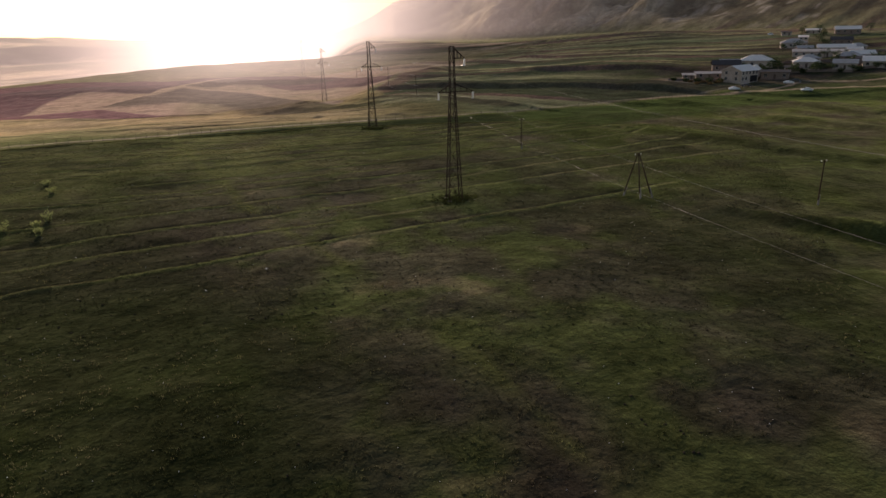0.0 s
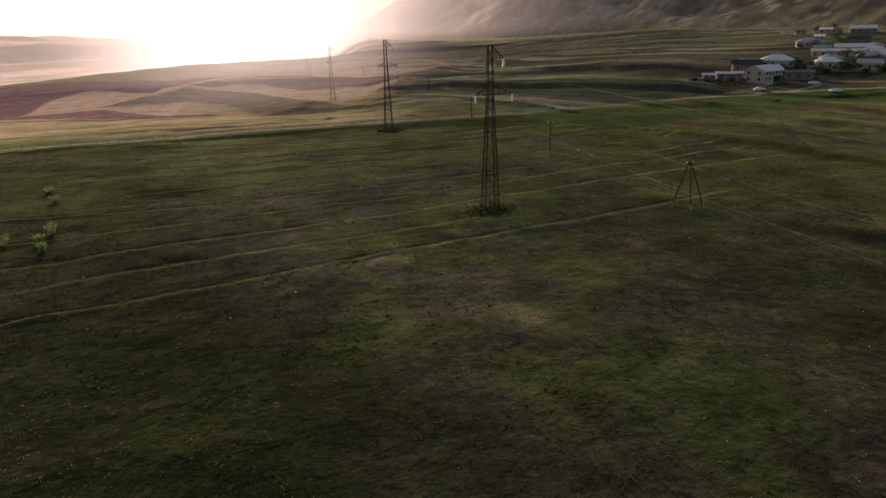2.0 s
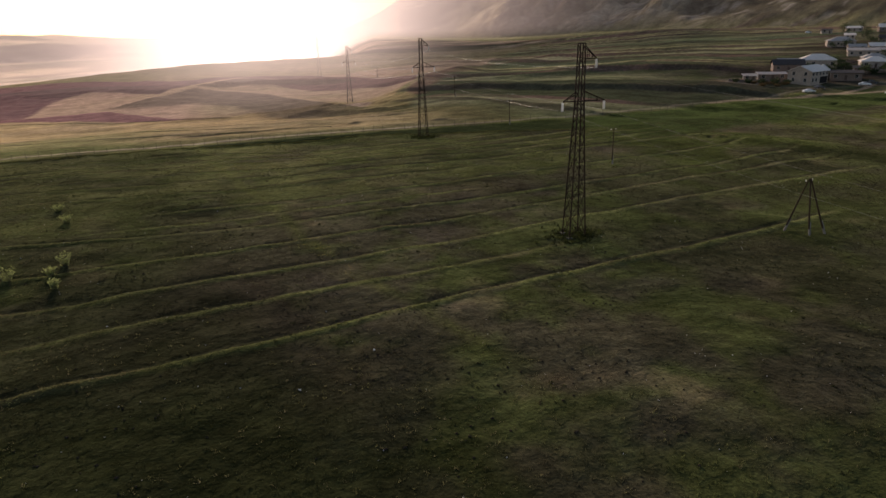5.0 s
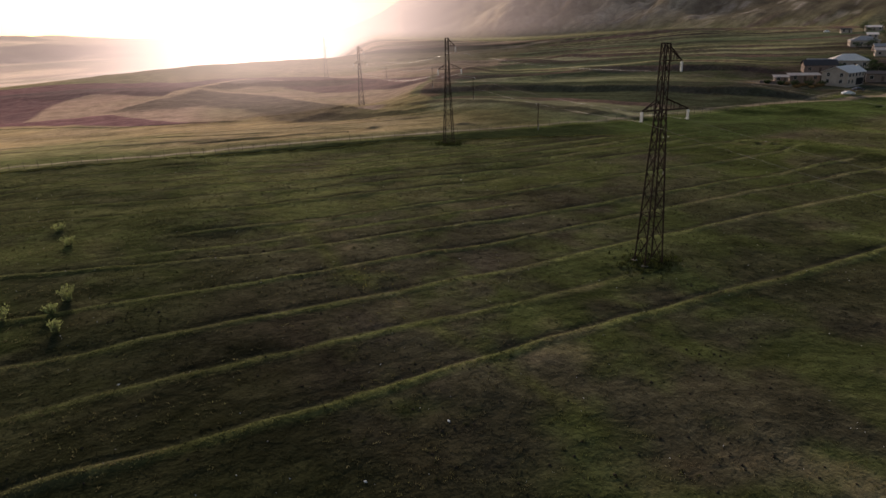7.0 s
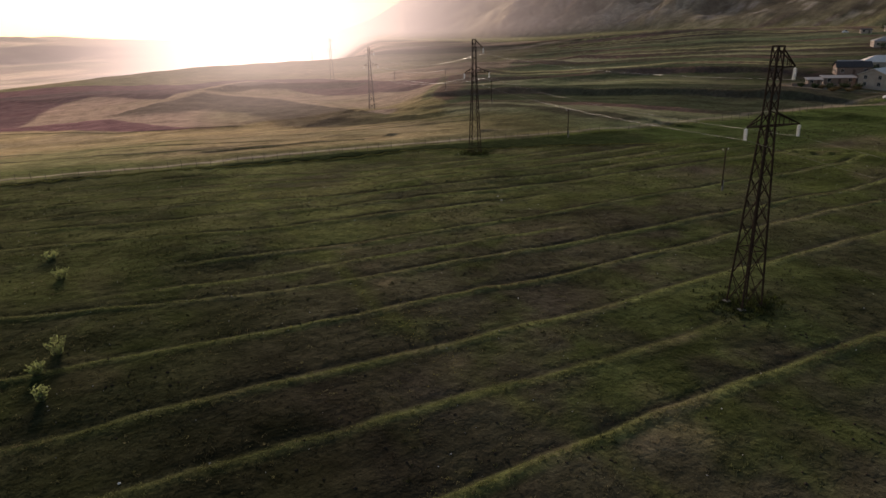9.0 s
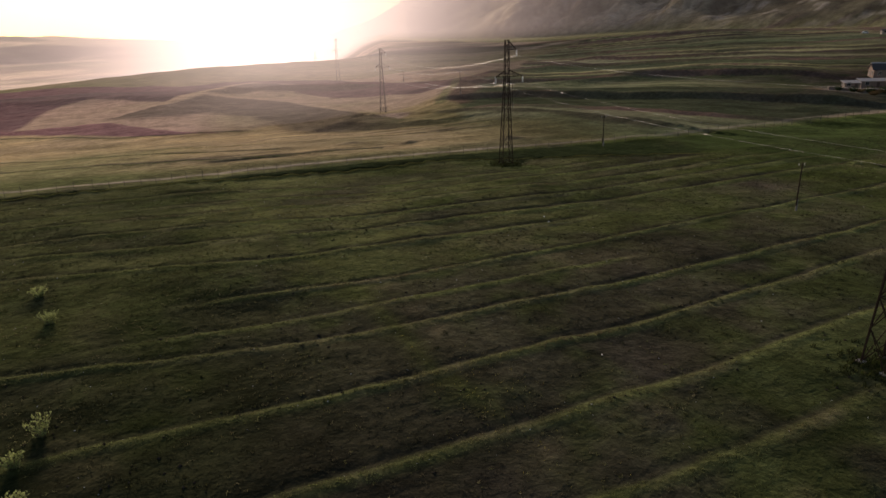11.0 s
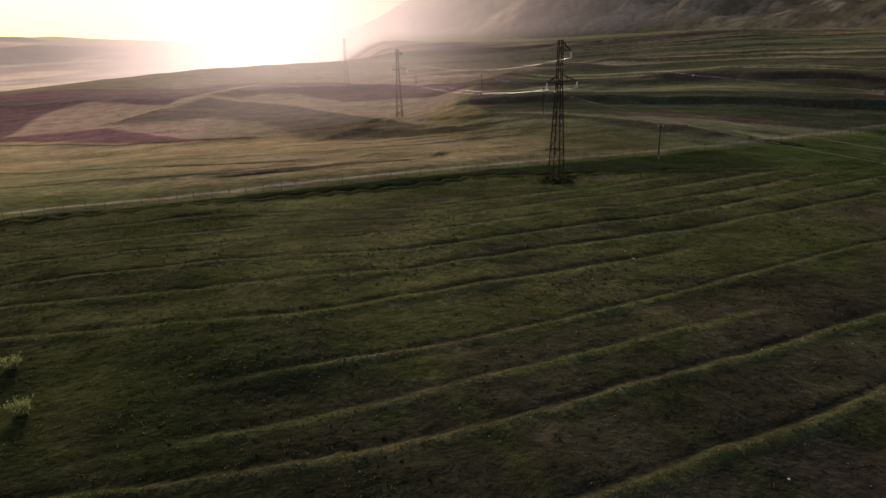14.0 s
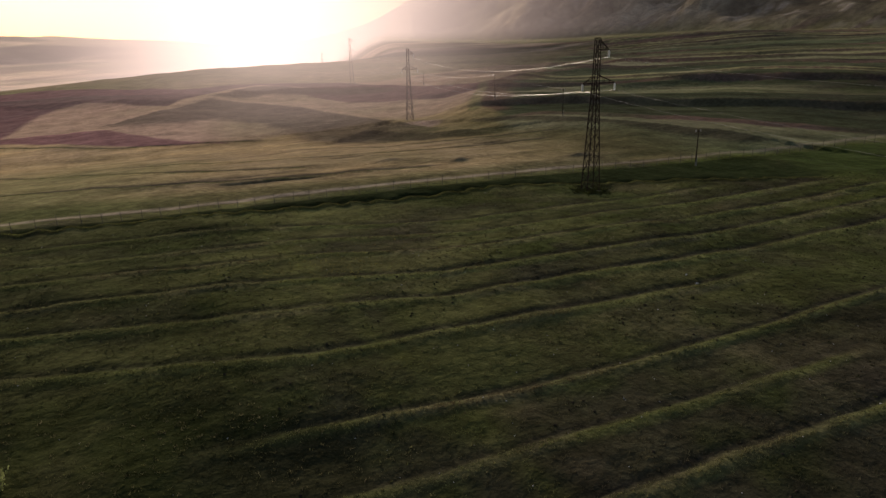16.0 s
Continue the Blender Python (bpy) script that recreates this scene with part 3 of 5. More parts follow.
def bar(bm, a, b, w, w2=None):
    """A square bar from a to b."""
    a, b = Vector(a), Vector(b)
    d = (b - a).normalized()
    side = d.cross(Vector((0, 0, 1)) if abs(d.z) < 0.9 else Vector((1, 0, 0))).normalized()
    up = side.cross(d)
    rings = []
    for c, r in ((a, w / 2), (b, (w2 or w) / 2)):
        rings.append([bm.verts.new(c + side * r * sx + up * r * sy) for sx, sy in ((-1, -1), (1, -1), (1, 1), (-1, 1))])
    for k in range(4):
        bm.faces.new((rings[0][k], rings[0][(k + 1) % 4], rings[1][(k + 1) % 4], rings[1][k]))
    bm.faces.new(rings[0][::-1])
    bm.faces.new(rings[1])


def rod(bm, pts, radii, seg=8):
    """A round rod through points, with a radius at each."""
    rings = []
    for k, p in enumerate(pts):
        p = Vector(p)
        d = (Vector(pts[min(k + 1, len(pts) - 1)]) - Vector(pts[max(k - 1, 0)])).normalized()
        side = d.cross(Vector((0, 0, 1)) if abs(d.z) < 0.9 else Vector((1, 0, 0))).normalized()
        up = side.cross(d)
        rings.append([bm.verts.new(p + (side * math.cos(t) + up * math.sin(t)) * radii[k]) for t in (2 * math.pi * q / seg for q in range(seg))])
    for r0, r1 in zip(rings, rings[1:]):
        for k in range(seg):
            bm.faces.new((r0[k], r0[(k + 1) % seg], r1[(k + 1) % seg], r1[k]))
    bm.faces.new(rings[0][::-1])
    bm.faces.new(rings[-1])


def box(bm, x0, x1, y0, y1, z0, z1):
    v = [bm.verts.new(p) for p in ((x0, y0, z0), (x1, y0, z0), (x1, y1, z0), (x0, y1, z0), (x0, y0, z1), (x1, y0, z1), (x1, y1, z1), (x0, y1, z1))]
    for f in ((3, 2, 1, 0), (4, 5, 6, 7), (0, 1, 5, 4), (1, 2, 6, 5), (2, 3, 7, 6), (3, 0, 4, 7)):
        bm.faces.new([v[k] for k in f])


# ---------------------------------------------------------------- ground
gx = K * steps(((-62, 122, 0.9), -4000, 4000, 1.035, 1.0115))
gy = K * steps(((24, 196, 0.4), -4000, 4000, 1.09, 1.0105))
X, Y = np.meshgrid(gx, gy)
Xf, Yf = X.ravel(), Y.ravel()
Zf, Cf = land(Xf, Yf), cover(Xf, Yf)
nx, ny = len(gx), len(gy)
idx = np.arange(nx * ny).reshape(ny, nx)
quads = np.stack([idx[:-1, :-1], idx[:-1, 1:], idx[1:, 1:], idx[1:, :-1]], -1).reshape(-1, 4)


def sheet(name, co, faces, mat, colour=None, shine=None, shine_name="gloss"):
    me = bpy.data.meshes.new(name)
    n, k = len(faces), faces.shape[1]
    me.vertices.add(len(co))
    me.vertices.foreach_set("co", np.ascontiguousarray(co, np.float32).ravel())
    me.loops.add(n * k)
    me.loops.foreach_set("vertex_index", faces.astype(np.int32).ravel())
    me.polygons.add(n)
    me.polygons.foreach_set("loop_start", np.arange(0, n * k, k, dtype=np.int32))
    me.polygons.foreach_set("use_smooth", np.ones(n, bool))
    if colour is not None:
        at = me.attributes.new("cover", "FLOAT_COLOR", "POINT")
        at.data.foreach_set("color", np.concatenate([colour, np.ones((len(colour), 1))], 1).astype(np.float32).ravel())
    if shine is not None:
        at = me.attributes.new(shine_name, "FLOAT", "POINT")
        at.data.foreach_set("value", shine.astype(np.float32))
    me.update(calc_edges=True)
    me.materials.append(mat)
    return new(name, me)


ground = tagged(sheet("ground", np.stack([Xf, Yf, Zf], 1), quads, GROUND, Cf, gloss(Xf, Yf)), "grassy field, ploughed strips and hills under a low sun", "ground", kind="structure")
ground.data.attributes.new("fuzz", "FLOAT", "POINT").data.foreach_set("value", fuzz(Xf, Yf).astype(np.float32))


# ---------------------------------------------------------------- power line
def half_width(h):
    """Half the side of the tower's square section at a height."""
    return float(np.interp(h, [0, 19.6, 27.3], [1.25, 0.47, 0.38]))


def make_pylon():
    py = thing("power_pylon", 0, 0, 0)
    levels = [0.0, 3.4, 6.5, 9.4, 12.0, 14.3, 16.3, 18.1, 19.6, 21.0, 22.4, 23.9, 25.4, 27.3]
    corner = [(-1, -1), (1, -1), (1, 1), (-1, 1)]
    for cx, cy in corner:
        bm = bmesh.new()
        for a, b in ((0, 19.6), (19.6, 27.3)):
            wa, wb = half_width(a), half_width(b)
            bar(bm, (cx * wa, cy * wa, a), (cx * wb, cy * wb, b), 0.145 if a == 0 else 0.12)
        leg = part("leg", bm, STEEL, py)
        bm = bmesh.new()
        w = half_width(0)
        box(bm, cx * w - 0.32, cx * w + 0.32, cy * w - 0.32, cy * w + 0.32, -0.9, 0.1)
        part("footing", bm, CONCRETE, leg, "concrete footing")
    for f in range(4):
        bm = bmesh.new()
        (ax, ay), (bx, by) = corner[f], corner[(f + 1) % 4]
        for k, (h0, h1) in enumerate(zip(levels, levels[1:])):
            w0, w1 = half_width(h0), half_width(h1)
            if k % 2:
                (cx, cy), (dx, dy) = (bx, by), (ax, ay)
            else:
                (cx, cy), (dx, dy) = (ax, ay), (bx, by)
            bar(bm, (cx * w0, cy * w0, h0), (dx * w1, dy * w1, h1), 0.068)
            if k < 8:
                bar(bm, (dx * w0, dy * w0, h0), (cx * w1, cy * w1, h1), 0.06)
            if h0 in (6.5, 19.6, 25.4):
                bar(bm, (ax * w0, ay * w0, h0), (bx * w0, by * w0, h0), 0.09)
        w = half_width(27.3)
        bar(bm, (ax * w, ay * w, 27.3), (bx * w, by * w, 27.3), 0.13)
        part("lattice_side", bm, STEEL, py)
    for sx, reach, h, rise in ((1, 3.8, 19.6, 1.4), (-1, 2.55, 19.6, 1.2), (1, 2.3, 25.3, 1.7)):
        bm = bmesh.new()
        w, wt = half_width(h), half_width(h + rise)
        tip = (sx * reach, 0, h)
        for cy in (-1, 1):
            bar(bm, (sx * w, cy * w, h), tip, 0.11)
            bar(bm, (sx * wt, cy * wt, h + rise), tip, 0.10)
            for q in (0.33, 0.66):
                lo = Vector((sx * w, cy * w, h)).lerp(Vector(tip), q)
                hi = Vector((sx * wt, cy * wt, h + rise)).lerp(Vector(tip), q)
                bar(bm, lo, hi, 0.06)
                bar(bm, lo, (lo.x, -lo.y, lo.z), 0.06)
        part("crossarm", bm, STEEL, py)
        bm = bmesh.new()
        top = h - 0.15
        rod(bm, [(sx * reach, 0, h), (sx * reach, 0, top)], [0.03, 0.03], 6)
        for k in range(7):
            z0 = top - k * 0.165
            rod(bm, [(sx * reach, 0, z0), (sx * reach, 0, z0 - 0.05), (sx * reach, 0, z0 - 0.11), (sx * reach, 0, z0 - 0.165)], [0.06, 0.17, 0.20, 0.06], 10)
        part("insulator_string", bm, GLASSY, py, "white glass insulator discs")
    return tagged(py, "rusty steel lattice pylon with three white insulator strings standing in grass", "pylon", "pylons of the power line")


HOOKS = ((3.8, 18.33), (-2.55, 18.33), (2.3, 24.03))
pylons = []
first = make_pylon()
for k, (x, y) in enumerate(LINE):
    a, b = LINE[max(k - 1, 0)], LINE[min(k + 1, len(LINE) - 1)]
    turn = -math.degrees(math.atan2(b[0] - a[0], b[1] - a[1]))
    m = pose(K * x, K * y, land_at(K * x, K * y) - 0.05, 0, 0, turn)
    pylons.append(m)
    if k == 0:
        first.matrix_world = m
    else:
        copy_thing(first, m)


def cable(name, a, b, sag, radius, mat, label, group):
    """A hanging wire between two points."""
    pts = []
    for q in range(29):
        u = q / 28
        p = Vector(a).lerp(Vector(b), u)
        p.z -= 4 * sag * u * (1 - u)
        pts.append(p)
    bm = bmesh.new()
    rod(bm, pts, [radius] * len(pts), 6)
    return tagged(part(name, bm, mat), label, "cable", group)


for k, (m0, m1) in enumerate(zip(pylons, pylons[1:])):
    for hx, hz in HOOKS:
        a, b = m0 @ Vector((hx, 0, hz)), m1 @ Vector((hx, 0, hz))
        # far spans brighter and thicker to imitate sun glint, the first one dimmer
        cable("power_cable", a, b, (1.15 if k < 2 else 1.75) * ((b - a).length / 100) ** 1.9, 0.0065 if k < 1 else 0.005 if k < 2 else 0.017, ALU_DIM if k < 1 else ALU, "bare aluminium conductor hanging between two pylons", "cables of the power line")


# ---------------------------------------------------------------- low-voltage line
def stub(bm, a, b):
    box_dir = (Vector(b) - Vector(a)).normalized()
    rod(bm, [Vector(a) - box_dir * 0.6, Vector(b)], [0.17, 0.15], 8)


def low_pole(x, y, height, braces=(), label="weathered wooden pole lashed to a pale concrete stub in grass"):
    x, y = K * x, K * y
    z = land_at(x, y)
    p = thing("utility_pole", x, y, z)
    legs = [(0.0, 0.0)] if not braces else braces
    for k, (bx, by) in enumerate(legs):
        dz = land_at(x + bx, y + by) - z
        foot, top = Vector((bx, by, dz)), Vector((bx * 0.04, by * 0.04, height))
        at = lambda h: foot.lerp(top, h / height)
        bm = bmesh.new()
        rod(bm, [at(0.9), at(height * 0.5), at(height)], [0.13, 0.115, 0.095], 8)
        pole = part("pole", bm, WOOD, p)
        bm = bmesh.new()
        o = Vector((0.2, 0.05, 0))
        stub(bm, foot + o, at(1.9) + o)
        part("stub", bm, CONCRETE, pole, "pale concrete stub")
    bm = bmesh.new()
    bar(bm, (-0.75, 0.12, height - 0.45), (0.75, 0.12, height - 0.45), 0.10)
    arm = part("crossarm", bm, WOOD, p)
    for hx in (-0.65, 0.65):
        bm = bmesh.new()
        rod(bm, [(hx, 0.12, height - 0.40), (hx, 0.12, height - 0.25), (hx, 0.12, height - 0.17), (hx, 0.12, height - 0.08)], [0.02, 0.05, 0.065, 0.03], 8)
        part("insulator", bm, GLASSY, arm, "small white pin insulator")
    tagged(p, label, "utility pole", "poles of the low-voltage line")
    return Vector((x, y, z + height))


tops = [low_pole(104, 42, 8.0), low_pole(86.3, 61.7, 8.0),
        low_pole(66.9, 78.0, 8.2, ((-1.3, 2.0), (1.9, -2.2), (-0.1, -1.3)), "braced three-legged wooden pole on pale concrete stubs in grass"),
        low_pole(72.8, 122.7, 8.0), low_pole(82.0, 177.4, 7.8), low_pole(94.5, 238, 8.6), low_pole(100.8, 287.4, 9.8), low_pole(115.4, 384.9, 7.2), low_pole(158, 570, 9.5)]
for k, (a, b) in enumerate(zip(tops, tops[1:])):
    for hx in (-0.65, 0.65) if k < 4 else (-0.65, 0.0, 0.65):
        o = Vector((hx, 0.12, -0.1))
        # far wires paler and thicker, glint put into colour and width
        cable("service_wire", a + o, b + o, 0.7 if k < 5 else 0.55 * ((b - a).length / 60) ** 1.7, 0.006 if k < 5 else 0.011, POST_GREY if k < 5 else ALU_DIM if k < 6 else ALU, "thin bare wire between two wooden poles", "wires of the low-voltage line")

# ---------------------------------------------------------------- field fence
rng = random.Random(7)
post_meshes = []
for v in range(4):
    bm = bmesh.new()
    lean = (rng.uniform(-0.08, 0.08), rng.uniform(-0.08, 0.08))
    h = 1.75 + 0.12 * v
    rod(bm, [(0, 0, -0.4), (lean[0] * 0.5, lean[1] * 0.5, h * 0.5), (lean[0], lean[1], h)], [0.046, 0.042, 0.038], 7)
    me = bpy.data.meshes.new("fence_post")
    bm.to_mesh(me)
    bm.free()
    me.materials.append(POST_GREY)
    post_meshes.append((me, h))
fence = tagged(thing("fence", 0, 0, 0), "weathered fence of grey posts with sagging wire along a dirt track", "fence")
px, spots = -75.0, []
while px < 205:
    py_ = float(line_y(FENCE, px)) + rng.uniform(-0.15, 0.15)
    if rng.random() > 0.06:
        me, h = post_meshes[rng.randrange(4)]
        x, y = K * px, K * py_
        ob = new("fence_post", me)
        ob.parent = fence
        ob.matrix_basis = pose(x, y, land_at(x, y), 0, 0, rng.uniform(0, 360))
        spots.append((x, y, land_at(x, y)))
    px += rng.uniform(2.3, 3.0)
for h in (0.5, 1.0, 1.5):
    bm = bmesh.new()
    for a, b in zip(spots, spots[1:]):
        if abs(a[0] - b[0]) < 8:
            bar(bm, (a[0], a[1], a[2] + h), (b[0], b[1], b[2] + h), 0.012)
    part("wire_strand", bm, POST_GREY, fence)

# ---------------------------------------------------------------- grass, flowers, stones
LEAF = material("grass_blades", 0.7, attribute="cover", spread=0.45, size=3.0, island=True, spec=0.1, sub=0.55)
rs = np.random.RandomState(3)


def blades(name, px, py, heights, colours, per, spread, width, label):
    """Clumps of upright grass blades, all in one mesh."""
    n = len(px)
    X0, Y0 = np.repeat(px, per) + rs.normal(0, spread, n * per), np.repeat(py, per) + rs.normal(0, spread, n * per)
    H = np.repeat(heights, per) * rs.uniform(0.6, 1.15, n * per)
    C = np.repeat(colours, per, 0) * rs.uniform(0.75, 1.25, (n * per, 1))
    Z0 = land(X0, Y0) - 0.03
    t = rs.uniform(0, 2 * np.pi, n * per)
    W = width * rs.uniform(0.7, 1.4, n * per)
    lx, ly = rs.normal(0, 0.3, n * per) * H, rs.normal(0, 0.3, n * per) * H
    a = np.stack([X0 - np.cos(t) * W, Y0 - np.sin(t) * W, Z0], 1)
    b = np.stack([X0 + np.cos(t) * W, Y0 + np.sin(t) * W, Z0], 1)
    c = np.stack([X0 + lx, Y0 + ly, Z0 + H], 1)
    co = np.stack([a, b, c], 1).reshape(-1, 3)
    ob = sheet(name, co, np.arange(len(co)).reshape(-1, 3), LEAF, np.repeat(C, 3, 0))
    return tagged(ob, label, "grass", kind="stuff")


def in_field(n):
    """Random places in the field on this side of the fence, denser close by."""
    x, y = rs.uniform(-45, 150, n) * K, (25 + 160 * rs.uniform(0, 1, n) ** 1.15) * K
    ok = (y < K * line_y(BERM, x / K)) & (x < 0.95 * y + 25 * K) & (x > -0.16 * y - 14)
    return x[ok], y[ok]


x, y = in_field(300000)
keep = vnoise(x, y, 9, 51, 3) + 0.6 * vnoise(x, y, 2.2, 52, 2) + rs.uniform(-0.7, 0.7, len(x)) > -0.15
x, y = x[keep], y[keep]
blades("field_grass", x, y, rs.uniform(0.08, 0.24, len(x)) * (1 + 0.5 * vnoise(x, y, 6, 53)), 1.9 * cover(x, y), 4, 0.09, 0.035, "short uneven green and brown field grass")
rx, ry, rh = [], [], []
for pts, h, x0, x1 in RIDGES:
    wide = 1.45 if pts[0][1] > 140 else 0.95
    n = int((x1 - x0) * 32 * wide)
    u = rs.uniform(x0, x1, n)
    v = line_y(pts, u)
    v = v + 0.55 * vnoise(u, v * 0 + 3.3, 9, 41, 3) + wide * (-0.45 + rs.normal(0.0, 0.36, n))
    dens = vnoise(u, v * 0 + h * 50, 4, 55, 3) + rs.uniform(-0.7, 0.7, n) > -0.18
    rx.append(u[dens] * K), ry.append(v[dens] * K), rh.append(np.full(dens.sum(), h))
rx, ry, rh = np.concatenate(rx), np.concatenate(ry), np.concatenate(rh)
rcol = 1.15 * mix(mix((0.095, 0.115, 0.036), (0.135, 0.135, 0.065), 0.5 + 0.6 * vnoise(rx, ry, 9, 56)), (0.115, 0.092, 0.052), S(0.1, 0.6, vnoise(rx, ry, 14, 57)))
blades("ridge_grass", rx, ry, rs.uniform(0.07, 0.17, len(rx)) * (0.6 + rh), rcol, 5, 0.12, 0.03, "taller pale green grass along the plough ridges")
bx = rs.uniform(-70, 92, 9000)
by = line_y(BERM, bx) + 0.75 * np.sin(bx * 1.35 + 1.2 * np.sin(bx * 0.31)) + 0.5 * vnoise(bx, bx * 0, 7, 77) + rs.normal(0, 0.35, 9000)
blades("berm_grass", bx * K, by * K, rs.uniform(0.12, 0.3, 9000), mix((0.12, 0.14, 0.035), (0.17, 0.155, 0.07), rs.uniform(0, 1, 9000)), 4, 0.12, 0.04, "tall green grass on the field's edge bank")
wx = np.concatenate([K * qx + rs.normal(0, 2.0, 260) for qx, qy in LINE[1:3]])
wy = np.concatenate([K * qy - 0.3 + rs.normal(0, 1.7, 260) for qx, qy in LINE[1:3]])
blades("pylon_weeds", wx, wy, rs.uniform(0.25, 0.6, len(wx)), mix((0.030, 0.036, 0.014), (0.07, 0.085, 0.02), rs.uniform(0, 1, len(wx)) ** 2), 8, 0.16, 0.05, "tall dark weeds round the feet of the pylons")
x, y = in_field(4200)
keep = vnoise(x, y, 16, 58, 3) + rs.uniform(-0.3, 0.3, len(x)) > 0.1
x, y = x[keep], y[keep]
blades("dark_weeds", x, y, rs.uniform(0.10, 0.26, len(x)), np.tile((0.03, 0.034, 0.015), (len(x), 1)), 12, 0.13, 0.05, "dark leafy weed clumps scattered through the grass")
x, y = in_field(60000)
keep = vnoise(x, y, 14, 71, 3) + 0.7 * vnoise(x, y, 3.0, 72, 2) + rs.uniform(-0.35, 0.35, len(x)) + 0.25 * S(100, 200, y) > 0.32
x, y = x[keep], y[keep]
blades("straw_tussocks", x, y, rs.uniform(0.10, 0.24, len(x)), mix((0.105, 0.11, 0.042), (0.15, 0.135, 0.075), rs.uniform(0, 1, len(x))), 7, 0.12, 0.04, "clumps of bleached straw-coloured grass in loose drifts")
fx, fy = np.concatenate([rs.normal(9, 6, 600), rs.normal(13, 2.2, 160), rs.normal(80, 7, 300)]), np.concatenate([rs.normal(157, 4, 600), rs.normal(98, 4.5, 160), rs.normal(151, 2.5, 300)])
blades("yellow_flowers", fx * K, fy * K, rs.uniform(0.12, 0.22, len(fx)), np.tile((0.30, 0.26, 0.07), (len(fx), 1)), 2, 0.06, 0.03, "small yellow wild flowers in loose patches")

PALE = material("pale_stone", 0.8, 0.0, (0.55, 0.53, 0.50), 0.2, 0.3, 0.01, 0.05)
LITTER = material("white_plastic_litter", 0.5, 0.0, (0.72, 0.69, 0.63), 0.1, 0.2, 0.01, 0.04)


def stone_field(name, px, py, r0, r1, mat, label):
    base = np.array([(1, 0, 0), (0, 1, 0), (-1, 0, 0), (0, -1, 0), (0, 0, 0.8), (0, 0, -0.6)], float)
    tri = np.array([(0, 1, 4), (1, 2, 4), (2, 3, 4), (3, 0, 4), (1, 0, 5), (2, 1, 5), (3, 2, 5), (0, 3, 5)])
    n = len(px)
    co = base[None] * rs.uniform(0.6, 1.3, (n, 6, 3)) * rs.uniform(r0, r1, (n, 1, 1)) + np.stack([px, py, land(px, py) + 0.03], 1)[:, None]
    return tagged(sheet(name, co.reshape(-1, 3), (tri[None] + 6 * np.arange(n)[:, None, None]).reshape(-1, 3), mat), label, "stones", kind="stuff")


x, y = in_field(1500)
stone_field("pale_stones", x, y, 0.03, 0.085, PALE, "small pale stones scattered over the field")

CLOD = material("dark_earth_clod", 0.95, 0.0, (0.05, 0.041, 0.03), 0.35, 0.4, 0.03, 0.08, spec=0.0)
x, y = in_field(9000)
keep = vnoise(x, y, 12, 76, 3) + rs.uniform(-0.3, 0.3, len(x)) > 0.08
stone_field("earth_clods", x[keep], y[keep], 0.06, 0.19, CLOD, "dark earth clods and molehills scattered through the grass")


def crumpled(x, y, size):
    """A crumpled scrap of plastic film."""
    x, y = x * K, y * K
    bm = bmesh.new()
    bmesh.ops.create_icosphere(bm, subdivisions=2, radius=size)
    for v in bm.verts:
        k = 1 + 0.5 * noise.noise(v.co * 9 / size * 0.2 + Vector((x, y, 0)))
        v.co = Vector((v.co.x * k * 1.2, v.co.y * k * 0.8, max(v.co.z * k * 0.55, -0.05)))
    ob = part("plastic_scrap", bm, LITTER)
    ob.matrix_world = pose(x, y, land_at(x, y) + size * 0.25, 0, 0, x * 40)
    return tagged(ob, "crumpled scrap of white plastic lying in the grass", "litter", "litter in the field")


for x, y, sz in ((9.5, 72.3, 0.13), (2.6, 69.0, 0.12), (41.0, 135.0, 0.18), (-11, 88.1, 0.1), (35.8, 113.1, 0.1), (41.5, 137, 0.14), (24, 101, 0.1)):
    crumpled(x, y, sz)


# ---------------------------------------------------------------- shrubs
SHRUB = material("silvery_shrub_leaves", 0.6, 0.0, (0.27, 0.31, 0.12), 0.4, 0.5, island=True, spec=0.2, sub=0.6)
DARKLEAF = material("dark_tree_leaves", 0.7, 0.0, (0.045, 0.065, 0.022), 0.4, 0.8, island=True, spec=0.2, sub=0.35)
BARK = material("grey_brown_bark", 0.9, 0.0, (0.12, 0.095, 0.07), 0.3, 0.2)


def leaf(bm, p, d, size):
    d = d.normalized()
    side = d.cross(Vector((rng.uniform(-1, 1), rng.uniform(-1, 1), rng.uniform(-1, 1)))).normalized() * size * 0.32
    v = [bm.verts.new(q) for q in (p, p + d * size * 0.5 + side, p + d * size, p + d * size * 0.5 - side)]
    bm.faces.new(v)


